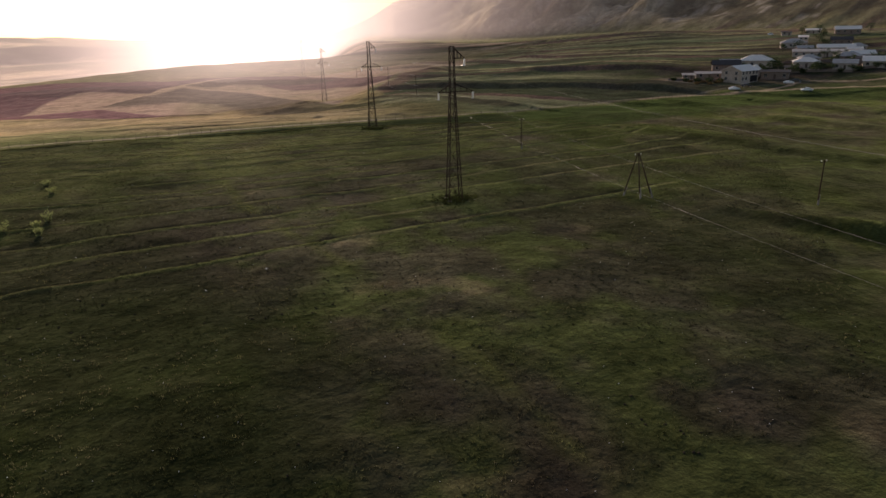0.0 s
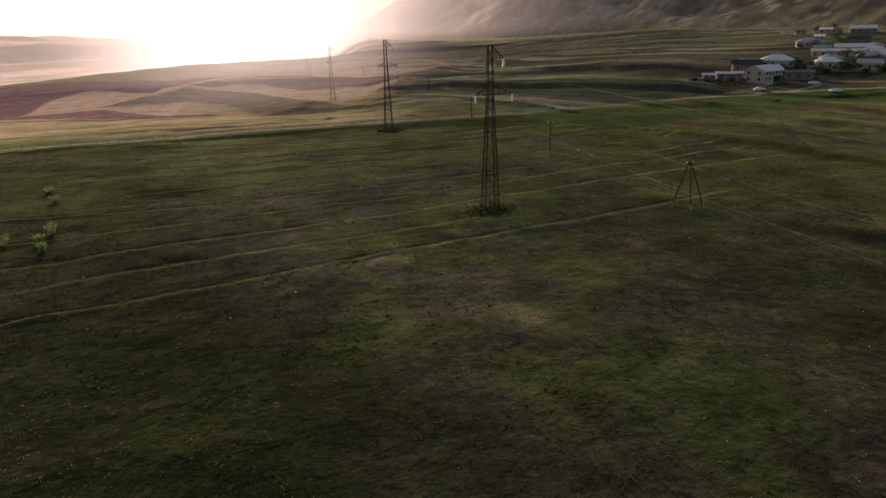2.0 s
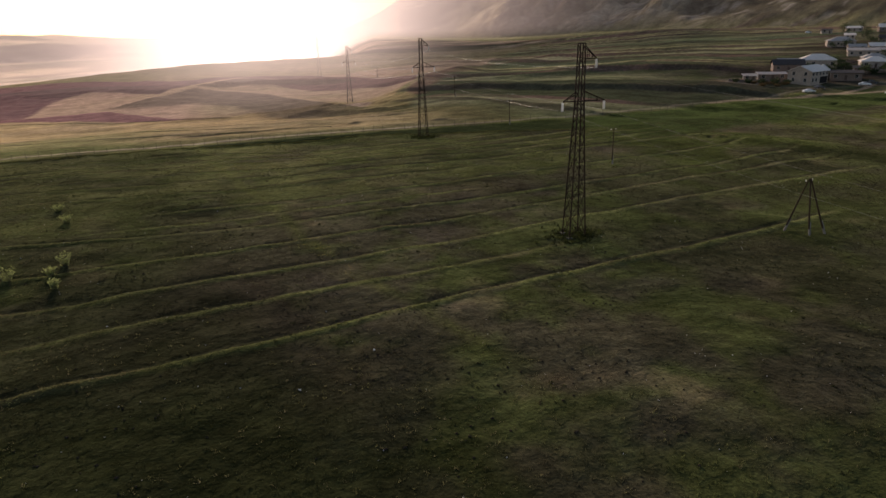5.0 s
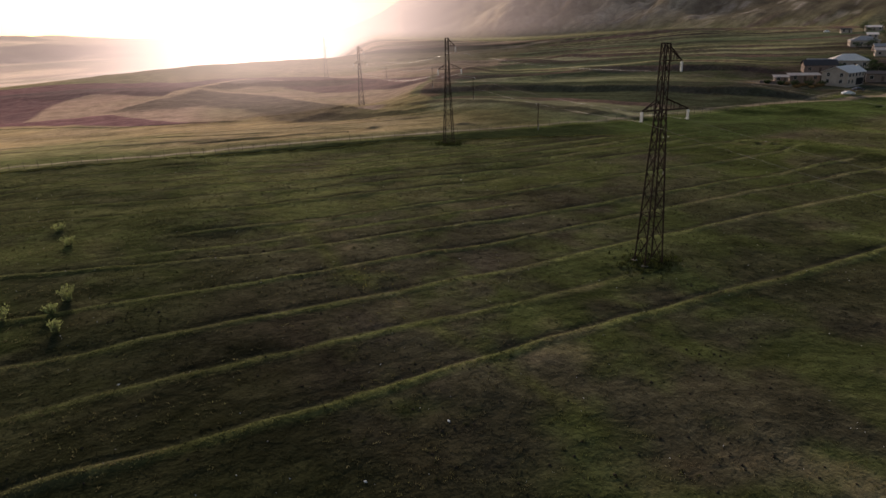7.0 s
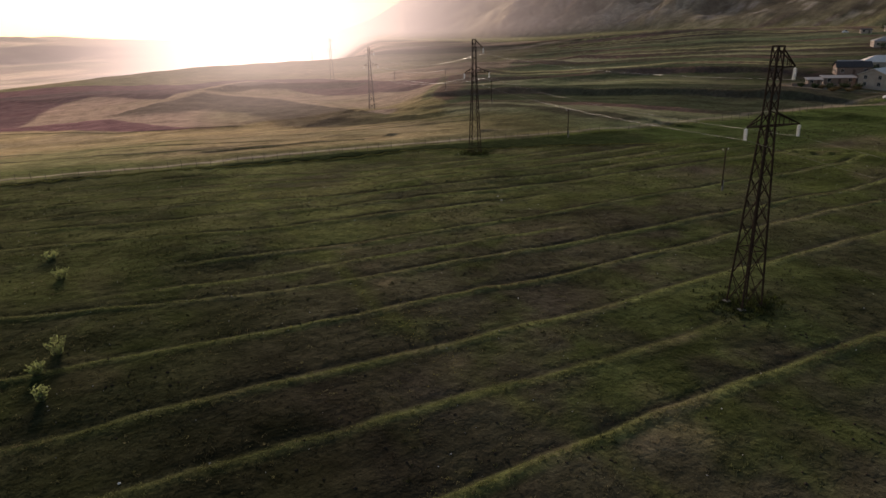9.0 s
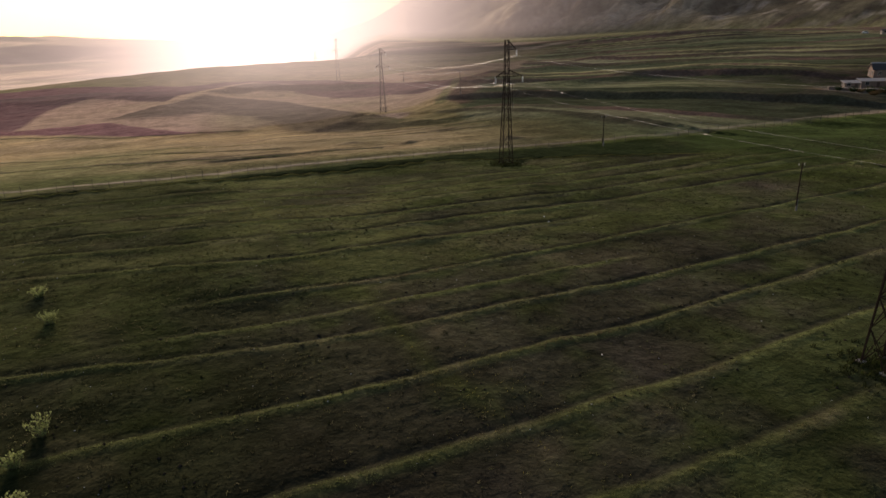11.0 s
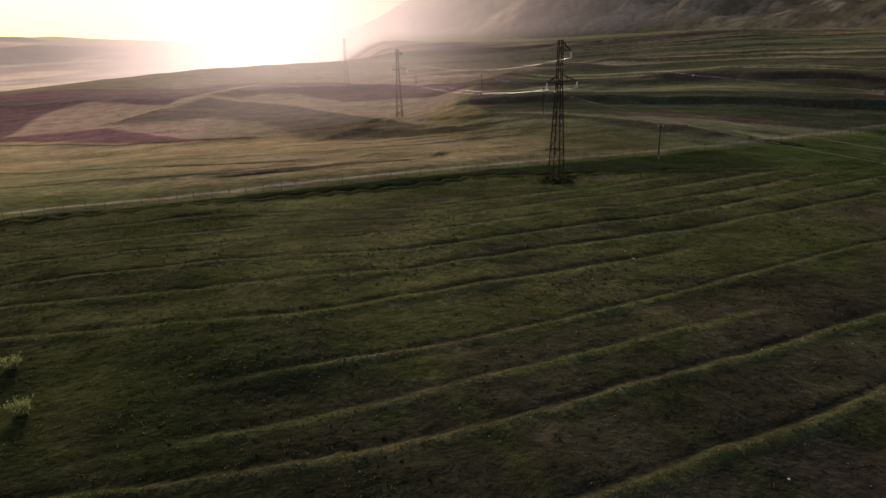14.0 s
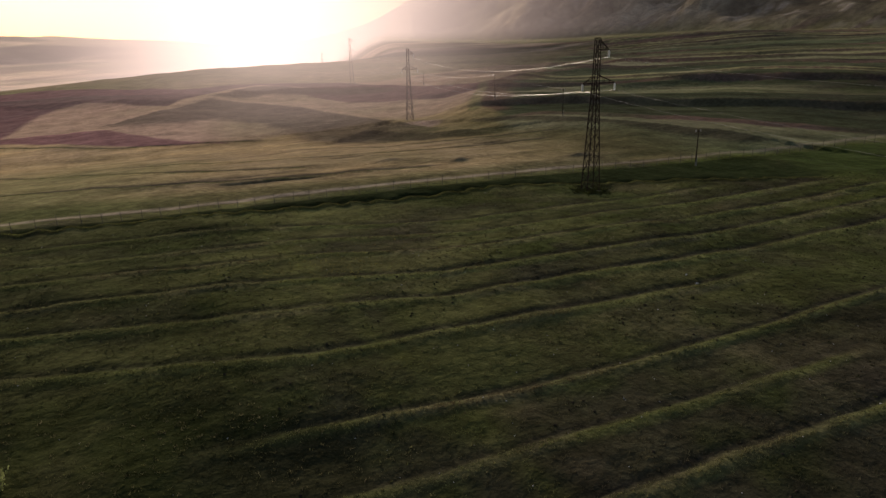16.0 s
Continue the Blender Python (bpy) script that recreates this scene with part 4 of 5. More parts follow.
def shrub(x, y, height, width, label, leaves=SHRUB, upright=0.75, count=26, size=0.16, dense=44):
    """A many-stemmed shrub: thin stems fanning from the base, each set with small leaves."""
    x, y = x * K, y * K
    s = thing("shrub", x, y, land_at(x, y) - 0.03)
    stems, crown = bmesh.new(), bmesh.new()
    for k in range(count):
        t = k * 2.399 + rng.uniform(-0.4, 0.4)
        out = width / 2 * math.sqrt((k + 0.5) / count)
        tip = Vector((math.cos(t) * out, math.sin(t) * out, height * rng.uniform(0.6, 1.0) * (1 - 0.35 * (out / (width / 2)) ** 2)))
        mid = Vector((tip.x * 0.6, tip.y * 0.6, tip.z * upright * 0.75))
        rod(stems, [(tip.x * 0.3, tip.y * 0.3, 0), mid, tip], [0.03, 0.02, 0.008], 5)
        for q in range(dense):
            u = rng.uniform(0.0, 1.0) ** 1.15
            p = mid.lerp(tip, (u - 0.5) * 2) if u > 0.5 else Vector((tip.x * 0.3, tip.y * 0.3, 0)).lerp(mid, u * 2)
            d = Vector((rng.gauss(0, 0.6), rng.gauss(0, 0.6), rng.uniform(0.2, 1.2))) + tip.normalized() * 0.5
            leaf(crown, p + Vector((rng.gauss(0, 0.08), rng.gauss(0, 0.08), rng.gauss(0, 0.06))), d, size * rng.uniform(0.7, 1.4))
    part("branchwork", stems, BARK, s)
    part("foliage", crown, leaves, s)
    return tagged(s, label, "shrub")


for x, y, h, w in ((-19.2, 137.0, 1.5, 2.6), (-17.5, 128.8, 1.9, 2.6), (-16.0, 108.6, 2.3, 2.4), (-17.2, 105.4, 1.5, 1.8), (-16.4, 100.9, 1.9, 1.6), (-21.5, 106.0, 2.4, 3.4)):
    shrub(x, y, h, w, "pale green spiky shrub growing alone in the field", count=19, size=0.18, dense=26)


# ---------------------------------------------------------------- village
PLASTER = material("grey_plaster_wall", 0.9, 0.0, (0.44, 0.355, 0.285), 0.28, 1.2, 0.01, 0.1)
TUFF = material("brown_stone_wall", 0.95, 0.0, (0.23, 0.165, 0.13), 0.25, 0.8, 0.03, 0.2)
SHEET = material("pale_metal_roof", 0.65, 0.0, (0.82, 0.73, 0.63), 0.14, 2.0)
SLATE = material("grey_asbestos_roof", 0.8, 0.0, (0.40, 0.36, 0.325), 0.22, 1.5)
DARKROOF = material("dark_metal_roof", 0.8, 0.0, (0.075, 0.066, 0.062), 0.2, 1.5, spec=0.1)
PANE = material("dark_window_glass", 0.08, 0.0, (0.02, 0.022, 0.025), 0.1, 1.0, spec=0.6)
FRAME = material("white_window_frame", 0.6, 0.0, (0.42, 0.40, 0.37), 0.1, 1.0)
GARAGE_SHADE = material("garage_opening_shade", 0.9, 0.0, (0.018, 0.015, 0.013), 0.2, 0.7)
DOOR = material("brown_painted_door", 0.6, 0.0, (0.11, 0.07, 0.05), 0.15, 0.7)


def window(wall, x, y, z, w, h, side):
    """A window on a wall: frame and a recessed pane. side -1 faces -y, +1 faces +y, 2 faces +x, -2 faces -x."""
    bm, bp = bmesh.new(), bmesh.new()
    f = 0.09
    if abs(side) == 1:
        d = 0.06 * side
        for x0, x1, z0, z1 in ((x - w / 2 - f, x - w / 2, z - f, z + h + f), (x + w / 2, x + w / 2 + f, z - f, z + h + f), (x - w / 2, x + w / 2, z - f, z), (x - w / 2, x + w / 2, z + h, z + h + f), (x - 0.03, x + 0.03, z, z + h)):
            box(bm, x0, x1, min(y, y + d), max(y, y + d), z0, z1)
        box(bp, x - w / 2, x + w / 2, min(y, y + d * 0.4), max(y, y + d * 0.4), z, z + h)
    else:
        d = 0.06 * (1 if side > 0 else -1)
        for y0, y1, z0, z1 in ((y - w / 2 - f, y - w / 2, z - f, z + h + f), (y + w / 2, y + w / 2 + f, z - f, z + h + f), (y - w / 2, y + w / 2, z - f, z), (y - w / 2, y + w / 2, z + h, z + h + f), (y - 0.03, y + 0.03, z, z + h)):
            box(bm, min(x, x + d), max(x, x + d), y0, y1, z0, z1)
        box(bp, min(x, x + d * 0.4), max(x, x + d * 0.4), y - w / 2, y + w / 2, z, z + h)
    win = part("window", bm, FRAME, wall)
    part("pane", bp, PANE, win)


def roof_mesh(w, d, z, rise, kind, over=0.5):
    """A roof with thickness: gable (ridge along x), hip, or lean-to."""
    bm = bmesh.new()
    a, b = w / 2 + over, d / 2 + over
    z0 = z - 0.05
    if kind == "hip":
        r = max(a - b, 0.0) * 0.9
        top = [(-r, 0), (r, 0)]
    elif kind == "gable":
        top = [(-a, 0), (a, 0)]
    else:
        top = [(-a, b), (a, b)]
    layers = []
    for dz in (0.0, 0.14):
        e = [bm.verts.new((sx * a, sy * b, z0 + dz)) for sx, sy in ((-1, -1), (1, -1), (1, 1), (-1, 1))]
        if kind == "lean":
            e[2].co.z += rise
            e[3].co.z += rise
            layers.append((e, None))
        else:
            t = [bm.verts.new((p[0], p[1], z0 + dz + rise)) for p in top]
            layers.append((e, t))
    for k, (e, t) in enumerate(layers):
        fs = [e] if t is None else [[e[0], e[1], t[1], t[0]], [e[2], e[3], t[0], t[1]], [e[1], e[2], t[1]], [e[3], e[0], t[0]]]
        if kind == "gable":
            fs = fs[:2]
        for f in fs:
            bm.faces.new(f if k else f[::-1])
    (e0, t0), (e1, t1) = layers
    if kind == "gable":
        loops = [(e0[0], e0[1], e1[1], e1[0]), (e0[2], e0[3], e1[3], e1[2]), (e0[1], t0[1], t1[1], e1[1]), (t0[1], e0[2], e1[2], t1[1]), (e0[3], t0[0], t1[0], e1[3]), (t0[0], e0[0], e1[0], t1[0])]
    else:
        loops = [(e0[q], e0[(q + 1) % 4], e1[(q + 1) % 4], e1[q]) for q in range(4)]
    for f in loops:
        bm.faces.new(f)
    return bm


def house(name, x, y, turn, w, d, h, rise, kind, wall_mat, roof_mat, label, windows=4, storeys=1, garage=False, sink=1.0):
    x, y = x * K, y * K
    z = land_at(x, y)
    ho = thing(name, x, y, z, turn)
    bm = bmesh.new()
    box(bm, -w / 2, w / 2, -d / 2, d / 2, -sink, h)
    if kind == "gable":
        v = [[bm.verts.new((sx * w / 2, -d / 2, h)), bm.verts.new((sx * w / 2, d / 2, h)), bm.verts.new((sx * w / 2, 0, h + rise - 0.08))] for sx in (-1, 1)]
        bm.faces.new(v[0]), bm.faces.new(v[1][::-1])
    wall = part("wall", bm, wall_mat, ho)
    part("roof", roof_mesh(w, d, h, rise, kind), roof_mat, ho)
    sh = h / storeys
    for s in range(storeys):
        for k in range(windows):
            wx = -w / 2 + w * (k + 0.5) / windows
            if s == 0 and (garage and k >= windows / 2 or k == windows // 2):
                continue
            for side in (-1, 1):
                window(wall, wx, side * d / 2, s * sh + 0.95, 1.15, 1.35, side)
        for side in (-2, 2):
            for q in (-0.25, 0.25):
                window(wall, math.copysign(w / 2, side), q * d, s * sh + 0.95, 1.05, 1.3, side)
    bm = bmesh.new()
    dx = -w / 2 + w * (windows // 2 + 0.5) / windows
    if garage:
        # near-black slab on the wall in place of the garage's shaded inside
        box(bm, 0.4, w / 2 - 0.5, -d / 2 - 0.05, -d / 2 + 0.02, 0.0, 2.7)
    else:
        box(bm, dx - 0.5, dx + 0.5, -d / 2 - 0.05, -d / 2 + 0.02, 0.0, 2.05)
    part("door_or_dark_slab", bm, GARAGE_SHADE if garage else DOOR, ho)
    return tagged(ho, label, "house", "houses of the village")


A = -42.0
house("house", 207.5, 188.5, A + 52, 13.0, 10.0, 4.9, 2.3, "gable", PLASTER, SHEET, "two-storey grey plastered house with pale metal gable roof and open garage", 5, 2, True)
house("house", 219.0, 206.5, A, 12.5, 8.0, 2.9, 2.2, "gable", TUFF, DARKROOF, "single-storey brown stone house with dark metal roof", 3)
house("house", 241.0, 211.0, A - 6, 15.5, 10.0, 3.2, 2.6, "hip", PLASTER, SHEET, "grey plastered house with broad pale hipped roof", 4)
house("shed", 220.5, 193.0, A, 4.2, 4.2, 3.3, 2.2, "hip", PLASTER, SHEET, "small square shed under a pointed white metal roof", 1)
house("outbuilding", 203.5, 200.0, A + 8, 11.5, 4.0, 2.4, 0.7, "lean", TUFF, SLATE, "low brown stone outbuilding with a lean-to roof", 3)
house("outbuilding", 221.0, 184.0, A - 10, 11.5, 5.0, 3.0, 0.8, "lean", TUFF, DARKROOF, "low brown stone outbuilding beside the track", 3)
house("house", 343.0, 276.0, A - 4, 16.0, 11.0, 3.2, 2.6, "hip", PLASTER, SLATE, "grey plastered house with grey hipped roof", 4)
house("barn", 340.0, 247.5, A - 6, 21.0, 8.0, 2.6, 2.0, "gable", PLASTER, SHEET, "long barn with a bright metal roof", 5)
house("barn", 305.0, 226.0, A - 8, 36.0, 7.0, 3.0, 1.2, "lean", PLASTER, SLATE, "very long low beige farm building", 9)
house("house", 248.0, 192.5, A - 6, 11.5, 9.0, 2.8, 2.0, "hip", PLASTER, SHEET, "small grey house with pale metal hipped roof", 3)
house("house", 258.5, 183.0, A - 12, 10.0, 8.0, 2.8, 1.8, "gable", PLASTER, SLATE, "small grey house with grey gable roof", 3)
house("house", 270.0, 176.0, A - 12, 15.0, 9.0, 2.9, 2.2, "gable", PLASTER, SHEET, "pale house with a wide metal gable roof", 4)
house("house", 284.0, 200.0, A - 8, 13.0, 9.0, 2.9, 2.2, "hip", TUFF, SLATE, "brown stone house with grey hipped roof", 4)
house("house", 415.0, 296.0, A - 6, 17.0, 10.0, 3.0, 2.4, "gable", TUFF, SHEET, "brown stone house with bright metal gable roof on the slope", 4)
house("barn", 416.0, 321.0, A - 4, 11.0, 6.0, 2.6, 1.2, "lean", PLASTER, SHEET, "small barn with a pale lean-to roof on the slope", 3)
house("house", 372.0, 268.0, A - 8, 13.0, 9.0, 2.9, 2.2, "gable", TUFF, DARKROOF, "brown stone house with dark gable roof", 3)
house("house", 358.0, 282.0, A - 8, 6.0, 6.0, 5.0, 1.2, "lean", PLASTER, SHEET, "narrow pale two-storey house with lean-to roof", 2, 2)
for x, y, w, d, hh, rise, kind, wm, rm, lab in (
        (231, 216, 9, 6, 2.5, 1.4, "gable", TUFF, SLATE, "small brown stone house with grey gable roof"), (263, 203, 10, 7, 2.6, 1.8, "hip", PLASTER, SLATE, "small grey house with grey hipped roof"),
        (301, 206, 12, 8, 2.8, 2.0, "gable", PLASTER, SHEET, "pale house with metal gable roof among trees"), (276, 189, 7, 5, 2.3, 0.8, "lean", TUFF, DARKROOF, "low stone shed with dark lean-to roof"),
        (322, 252, 9, 6, 2.5, 1.6, "gable", TUFF, SLATE, "small brown stone house with grey gable roof"), (356, 247, 10, 7, 2.7, 1.8, "hip", PLASTER, SLATE, "small grey house with grey hipped roof"),
        (292, 177, 12, 8, 2.8, 2.0, "gable", PLASTER, SHEET, "pale house with metal gable roof among trees"), (196, 203, 5, 4, 2.1, 0.6, "lean", TUFF, SLATE, "low stone shed with grey lean-to roof"),
        (236, 188.5, 7, 4.5, 2.4, 0.7, "lean", TUFF, DARKROOF, "low stone shed with dark lean-to roof"), (333, 232, 8, 6, 2.6, 1.5, "gable", PLASTER, SHEET, "pale house with metal gable roof among trees"),
        (392, 322, 7, 5, 2.4, 0.8, "lean", PLASTER, DARKROOF, "small plastered shed on the slope with dark roof")):
    house("house" if w > 7 else "shed", x, y, A - 8 + (x * 7) % 17, w, d, hh, rise, kind, wm, rm, lab, max(2, int(w // 3)))


def garden_wall(points):
    """A low dry-stone wall with an uneven top."""
    bm = bmesh.new()
    r = random.Random(int(points[0][0]))
    for (ax, ay), (bx, by) in zip(points, points[1:]):
        n = max(2, int(math.hypot(bx - ax, by - ay) * K / 2.0))
        for q in range(n):
            x0, y0 = K * (ax + (bx - ax) * q / n), K * (ay + (by - ay) * q / n)
            x1, y1 = K * (ax + (bx - ax) * (q + 1) / n), K * (ay + (by - ay) * (q + 1) / n)
            z0, z1, t = land_at(x0, y0), land_at(x1, y1), 1.1 + r.uniform(-0.15, 0.2)
            d = Vector((y1 - y0, x0 - x1, 0)).normalized() * 0.22
            v = [bm.verts.new(p) for p in ((x0 - d.x, y0 - d.y, z0 - 0.4), (x1 - d.x, y1 - d.y, z1 - 0.4), (x1 + d.x, y1 + d.y, z1 - 0.4), (x0 + d.x, y0 + d.y, z0 - 0.4),
                                           (x0 - d.x, y0 - d.y, z0 + t), (x1 - d.x, y1 - d.y, z1 + t), (x1 + d.x, y1 + d.y, z1 + t), (x0 + d.x, y0 + d.y, z0 + t))]
            for f in ((4, 5, 6, 7), (0, 1, 5, 4), (1, 2, 6, 5), (2, 3, 7, 6), (3, 0, 4, 7)):
                bm.faces.new([v[k] for k in f])
    return tagged(part("garden_wall", bm, TUFF), "low brown dry-stone wall round a village garden", "wall", "garden walls of the village")


garden_wall([(186, 203), (193, 199), (199, 196), (203, 193)])
garden_wall([(225, 190), (233, 188), (243, 181), (252, 175)])
garden_wall([(228, 214), (240, 221), (262, 212), (284, 196)])
garden_wall([(262, 178), (275, 169), (292, 160)])
garden_wall([(300, 240), (322, 248), (344, 238), (366, 222)])
TYRE = material("black_rubber", 0.8, 0.0, (0.02, 0.02, 0.02), 0.1, 0.3)
RIM = material("grey_wheel_rim", 0.4, 0.8, (0.45, 0.45, 0.46), 0.1, 0.3)
LAMP = material("headlight_glass", 0.1, 0.0, (0.6, 0.6, 0.58), 0.05, 0.2, spec=0.6)


def make_car(paint, name, label, tall=0.0):
    car = thing(name, 0, 0, 0)
    prof = [(-2.15, 0.35), (-2.2, 0.75), (-1.95, 0.98 + tall * 0.6), (-1.35, 1.02 + tall * 0.6), (-0.85, 1.42 + tall), (0.45, 1.45 + tall), (1.05, 1.0 + tall * 0.3), (1.95, 0.86), (2.2, 0.66), (2.18, 0.35)]
    bm = bmesh.new()
    left = [bm.verts.new((x, -0.84 + (0.13 if z > 1.2 else 0), z)) for x, z in prof]
    right = [bm.verts.new((x, 0.84 - (0.13 if z > 1.2 else 0), z)) for x, z in prof]
    bm.faces.new(left), bm.faces.new(right[::-1])
    for k in range(len(prof)):
        q = (k + 1) % len(prof)
        bm.faces.new((left[q], left[k], right[k], right[q]))
    bmesh.ops.bevel(bm, geom=bm.edges[:], offset=0.05, segments=2, affect="EDGES")
    body = part("body", bm, paint, car)
    bm = bmesh.new()
    for s in (-1, 1):
        v = [bm.verts.new(p) for p in ((-1.2, s * 0.815, 1.06 + tall * 0.5), (0.88, s * 0.815, 1.04 + tall * 0.3), (0.4, s * 0.745, 1.36 + tall), (-0.78, s * 0.745, 1.34 + tall))]
        bm.faces.new(v if s < 0 else v[::-1])
    part("side_glass", bm, PANE, body)
    bm = bmesh.new()
    v = [bm.verts.new(p) for p in ((1.03, -0.66, 1.05 + tall * 0.3), (1.03, 0.66, 1.05 + tall * 0.3), (0.53, 0.6, 1.43 + tall), (0.53, -0.6, 1.43 + tall))]
    bm.faces.new(v)
    part("windscreen", bm, PANE, body)
    for sx in (-1.35, 1.35):
        for sy in (-0.8, 0.8):
            bm = bmesh.new()
            rod(bm, [(sx, sy - 0.1, 0.31), (sx, sy + 0.1, 0.31)], [0.31, 0.31], 16)
            wheel = part("wheel", bm, TYRE, car)
            bm = bmesh.new()
            rod(bm, [(sx, sy - 0.115, 0.31), (sx, sy + 0.115, 0.31)], [0.19, 0.19], 12)
            part("rim", bm, RIM, wheel)
    for sy in (-0.6, 0.6):
        bm = bmesh.new()
        box(bm, 2.14, 2.23, sy - 0.17, sy + 0.17, 0.6, 0.74)
        part("headlight", bm, LAMP, body)
    return tagged(car, label, "car", "cars parked by the village")


WHITE = material("white_car_paint", 0.25, 0.0, (0.78, 0.78, 0.77), 0.04, 1.0, spec=0.6)
BLACK = material("dark_car_paint", 0.25, 0.0, (0.03, 0.03, 0.035), 0.05, 1.0, spec=0.6)
white_car = make_car(WHITE, "car", "white saloon car parked beside the village track")
black_car = make_car(BLACK, "car", "dark saloon car parked beside the village houses")
van = make_car(WHITE, "van", "white van parked on the slope above the village", 0.45)


def put(ob, x, y, turn, copy=True):
    m = pose(x * K, y * K, land_at(x * K, y * K) + 0.02, 0, 0, turn)
    if copy:
        return copy_thing(ob, m)
    ob.matrix_world = m


put(white_car, 186.8, 171.3, -30, False), put(black_car, 196.5, 175.0, -25, False), put(van, 395.7, 337.4, -40, False)
put(white_car, 214.6, 172.4, -50), put(black_car, 220.5, 174.0, -40), put(white_car, 202.6, 155.4, 150)


def tree(x, y, height, width, label, name="tree"):
    """A tapered trunk, limbs, and a crown of leaf clumps with gaps."""
    x, y = x * K, y * K
    tr = thing(name, x, y, land_at(x, y) - 0.1)
    wood, crown = bmesh.new(), bmesh.new()
    fork = height * 0.35
    rod(wood, [(0, 0, 0), (0.05, 0.03, fork * 0.6), (0.02, 0.1, fork)], [0.16, 0.13, 0.11], 7)
    for k in range(9):
        t, out = k * 2.4, width / 2 * rng.uniform(0.35, 0.85)
        tip = Vector((math.cos(t) * out, math.sin(t) * out, height * rng.uniform(0.5, 0.95)))
        rod(wood, [(0.02, 0.1, fork * rng.uniform(0.7, 1)), (tip.x * 0.5, tip.y * 0.5, (tip.z + fork) * 0.52), tip], [0.07, 0.045, 0.015], 5)
        for c in range(3):
            centre = tip + Vector((rng.gauss(0, width * 0.1), rng.gauss(0, width * 0.1), rng.gauss(0, height * 0.06)))
            for q in range(26):
                d = Vector((rng.gauss(0, 1), rng.gauss(0, 1), rng.gauss(0, 0.7)))
                leaf(crown, centre + d * width * 0.07, d + Vector((0, 0, 0.3)), rng.uniform(0.25, 0.45))
    part("trunk", wood, BARK, tr)
    part("crown", crown, DARKLEAF, tr)
    return tagged(tr, label, "tree")


for x, y, h, w in ((192, 194, 2.6, 4.5), (195.5, 191.5, 3.0, 5.0), (199, 189.5, 2.4, 4.2), (189, 197, 2.0, 3.6), (185, 199, 1.6, 3.0), (228, 189, 2.4, 3.5), (236, 184, 2.6, 4), (248, 177, 2.2, 4), (256, 175, 2.8, 4.5), (268, 168, 2.6, 4), (232, 200, 2.8, 4), (252, 200, 3, 4.5)):
    shrub(x, y, h, w, "dense dark green garden shrub beside the house", DARKLEAF, 0.6, 30, 0.3)
for x, y, h, w in ((232, 196, 5, 4), (262, 190, 5.5, 4.5), (266, 186, 4.5, 4), (279, 184, 5, 4.5), (244, 184, 4, 3.5), (330, 262, 6, 5), (352, 262, 5, 4.5), (402, 318, 6, 5.5), (408, 310, 7, 5), (424, 306, 6, 5),
                   (428, 290, 6, 5), (380, 300, 6, 5), (290, 216, 5, 4.5), (296, 190, 5, 4.5), (318, 262, 4.5, 4)):
    tree(x, y, h * 1.1, w * 1.15, "leafy dark green garden tree among the village houses")

for x, y, h, w in ((246, 205, 3.5, 4), (270, 196, 4, 4.5), (288, 188, 3.6, 4), (254, 214, 4, 4), (274, 208, 3.5, 4), (300, 214, 4.5, 5), (312, 240, 4, 4.5), (345, 256, 5, 5), (336, 268, 4, 4.5), (364, 274, 5, 5), (376, 286, 5, 5.5), (388, 292, 4.5, 5), (398, 300, 5, 5.5), (226, 203, 3, 3.5), (238, 197, 3, 3.5)):
    tree(x, y, h, w * 1.2, "leafy dark green garden tree among the village houses")
for k in range(24):
    u = (k + rng.uniform(-0.4, 0.4)) / 24
    tree(227 + 80 * u + rng.uniform(-2, 2), 186 - 26 * u + rng.uniform(-3, 9), rng.uniform(2.4, 4.4), rng.uniform(3.0, 5.0), "low dark green garden tree among sheds and houses")
DRYLEAF = material("dry_orange_brush", 0.8, 0.0, (0.20, 0.135, 0.06), 0.4, 0.6, island=True, spec=0.1, sub=0.35)
for x, y, h, w in ((190.5, 196, 1.3, 4.0), (193.5, 192.5, 1.5, 4.6), (188, 190, 1.2, 3.6), (196.5, 188.5, 1.4, 4.2), (192, 187.5, 1.1, 3.2)):
    shrub(x, y, h, w, "low brush with dry orange and green leaves beside the house", DRYLEAF, 0.6, 24, 0.26)

# ---------------------------------------------------------------- glowing sheets imitating haze and sun glare
hz = bpy.data.materials.new("haze_glow")
hz.use_nodes = True
n, l = hz.node_tree.nodes, hz.node_tree.links
n.remove(n["Principled BSDF"])
geo, nrm, flat = n.new("ShaderNodeNewGeometry"), n.new("ShaderNodeVectorMath"), n.new("ShaderNodeVectorMath")
flat.operation = "MULTIPLY"
flat.inputs[1].default_value = (1, 1, 0)
nrm.operation = "NORMALIZE"
dot = n.new("ShaderNodeVectorMath")
dot.operation = "DOT_PRODUCT"
l.new(geo.outputs["Position"], flat.inputs[0]), l.new(flat.outputs[0], nrm.inputs[0]), l.new(nrm.outputs[0], dot.inputs[0])
dot.inputs[1].default_value = (math.cos(radians(SUN_AZ)), -math.sin(radians(SUN_AZ)), 0)


def ranged(v0, v1, o0, o1):
    r = n.new("ShaderNodeMapRange")
    r.interpolation_type = "SMOOTHSTEP"
    for key, val in (("From Min", v0), ("From Max", v1), ("To Min", o0), ("To Max", o1)):
        r.inputs[key].default_value = val
    l.new(dot.outputs["Value"], r.inputs["Value"])
    return r.outputs[0]


def times(p, q):
    m = n.new("ShaderNodeMath")
    m.operation = "MULTIPLY"
    l.new(p, m.inputs[0]), l.new(q, m.inputs[1])
    return m.outputs[0]


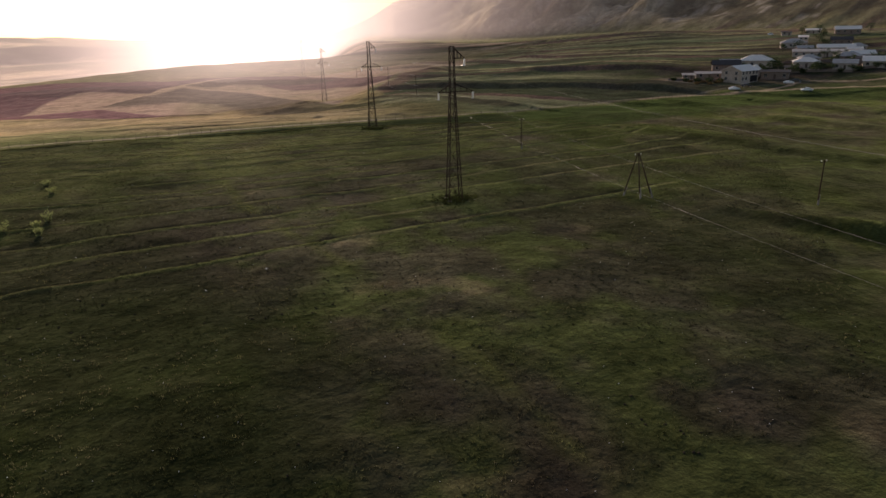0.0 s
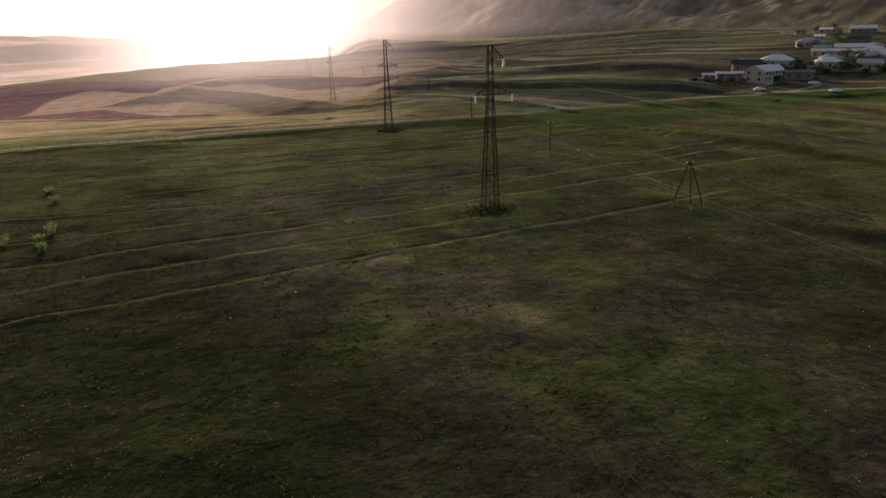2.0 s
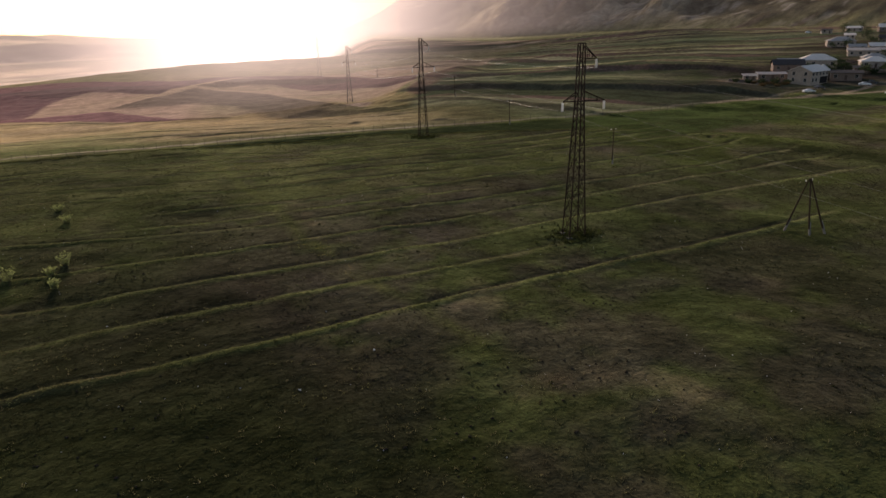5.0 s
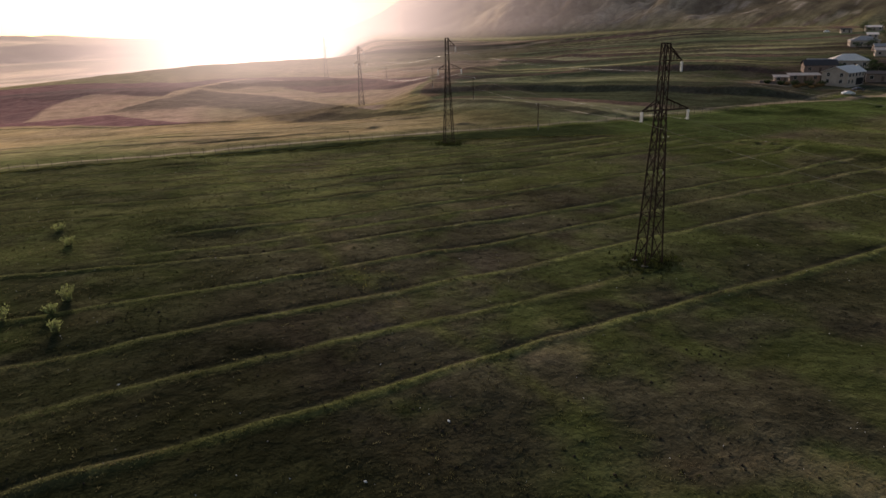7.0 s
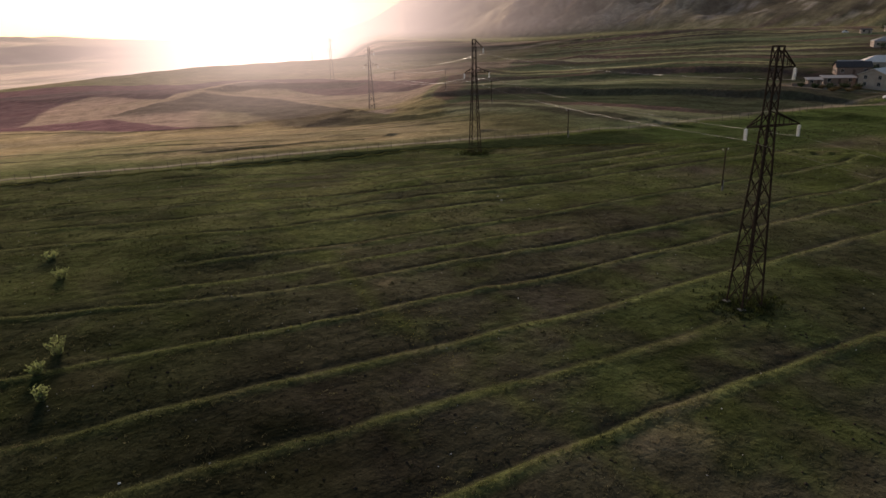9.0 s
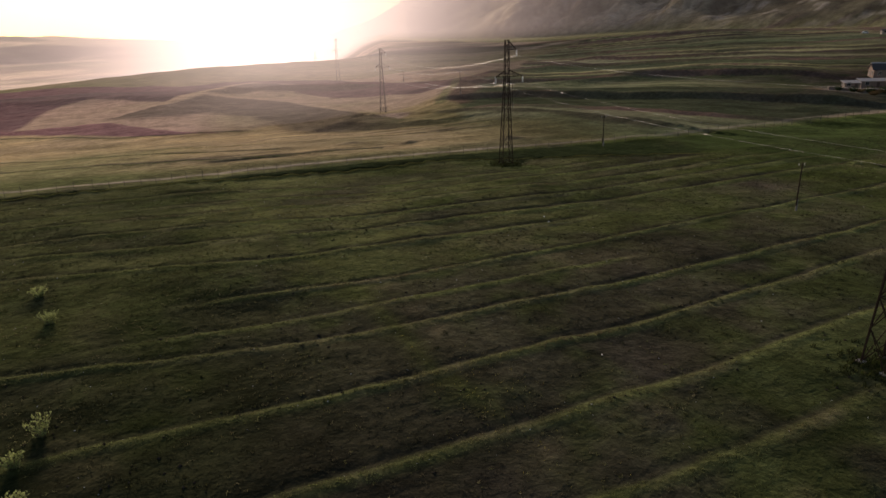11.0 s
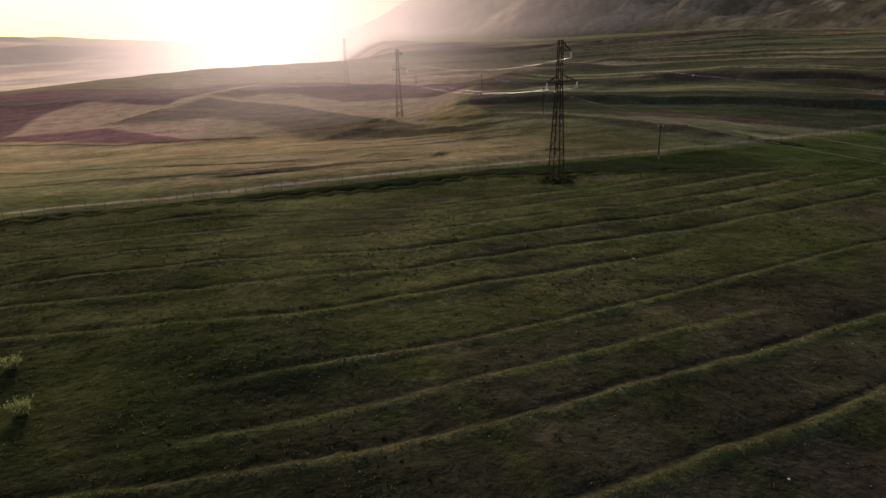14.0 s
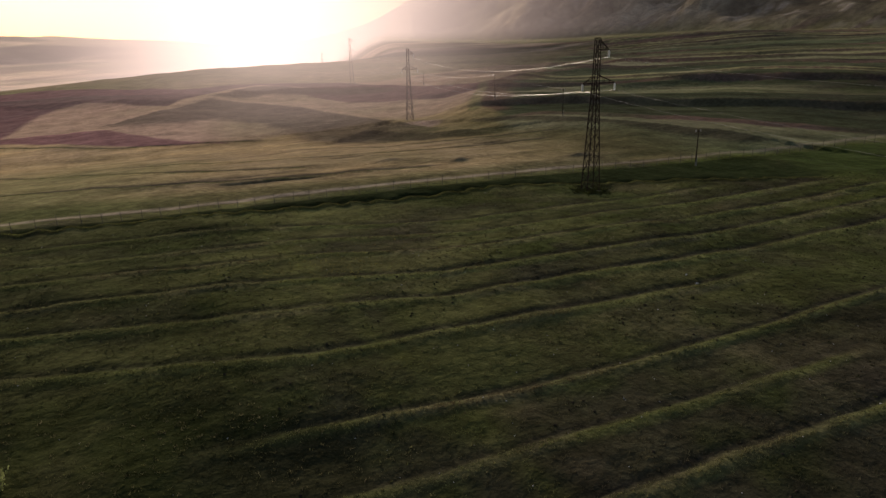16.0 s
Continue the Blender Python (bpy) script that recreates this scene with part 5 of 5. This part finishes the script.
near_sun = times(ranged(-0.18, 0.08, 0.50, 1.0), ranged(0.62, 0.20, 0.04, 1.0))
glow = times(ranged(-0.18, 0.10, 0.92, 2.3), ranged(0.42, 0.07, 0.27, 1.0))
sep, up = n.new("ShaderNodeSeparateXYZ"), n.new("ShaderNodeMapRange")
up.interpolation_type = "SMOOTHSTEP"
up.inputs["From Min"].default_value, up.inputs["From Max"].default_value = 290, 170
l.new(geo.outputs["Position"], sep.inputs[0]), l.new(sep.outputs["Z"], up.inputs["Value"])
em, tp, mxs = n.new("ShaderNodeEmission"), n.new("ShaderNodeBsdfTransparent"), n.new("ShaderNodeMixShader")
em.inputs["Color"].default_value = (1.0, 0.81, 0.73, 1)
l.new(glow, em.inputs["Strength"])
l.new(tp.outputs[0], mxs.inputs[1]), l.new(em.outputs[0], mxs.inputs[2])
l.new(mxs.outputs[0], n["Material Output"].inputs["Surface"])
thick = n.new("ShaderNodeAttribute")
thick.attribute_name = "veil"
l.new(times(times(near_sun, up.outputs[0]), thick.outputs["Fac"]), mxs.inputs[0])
arc = np.radians(np.linspace(SUN_AZ - 26, SUN_AZ + 56, 60))
R = K * np.interp(np.degrees(arc), [-30, 18, 26, 36, 45, 58], [1180, 1180, 960, 850, 780, 600])
DEG = np.degrees(arc)
# self-lit shells add the glare; the nearest two cross the middle distance
for name, shell, height, density, ahead in (("glow_sheet", R, 300.0, np.ones(60), 0), ("glow_sheet", np.full(60, 900 * K), 130.0, 0.24 * S(27, 16, DEG) * S(-14, 4, DEG), 1), ("glow_sheet", np.full(60, 690 * K), 110.0, 0.15 * S(27, 14, DEG) * S(-14, 4, DEG), 1), ("glow_sheet", np.full(60, 420 * K), 90.0, 0.27 * S(29, 14, DEG) * S(-14, 6, DEG), 1), ("glow_sheet", np.full(60, 300 * K), 80.0, 0.15 * S(29, 14, DEG) * S(-10, 6, DEG), 1)):
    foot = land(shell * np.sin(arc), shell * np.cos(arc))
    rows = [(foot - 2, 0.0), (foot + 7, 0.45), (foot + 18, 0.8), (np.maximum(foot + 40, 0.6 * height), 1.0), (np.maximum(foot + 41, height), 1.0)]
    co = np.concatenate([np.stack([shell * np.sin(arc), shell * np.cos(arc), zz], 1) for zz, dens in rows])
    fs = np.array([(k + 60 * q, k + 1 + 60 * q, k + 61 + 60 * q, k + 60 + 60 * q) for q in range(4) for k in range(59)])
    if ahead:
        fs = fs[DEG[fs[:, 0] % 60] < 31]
    tagged(sheet(name, co, fs, hz, None, np.concatenate([density * dens for zz, dens in rows]), "veil"), "glowing sheet imitating haze and sun glare towards the sun", "haze", kind="structure")
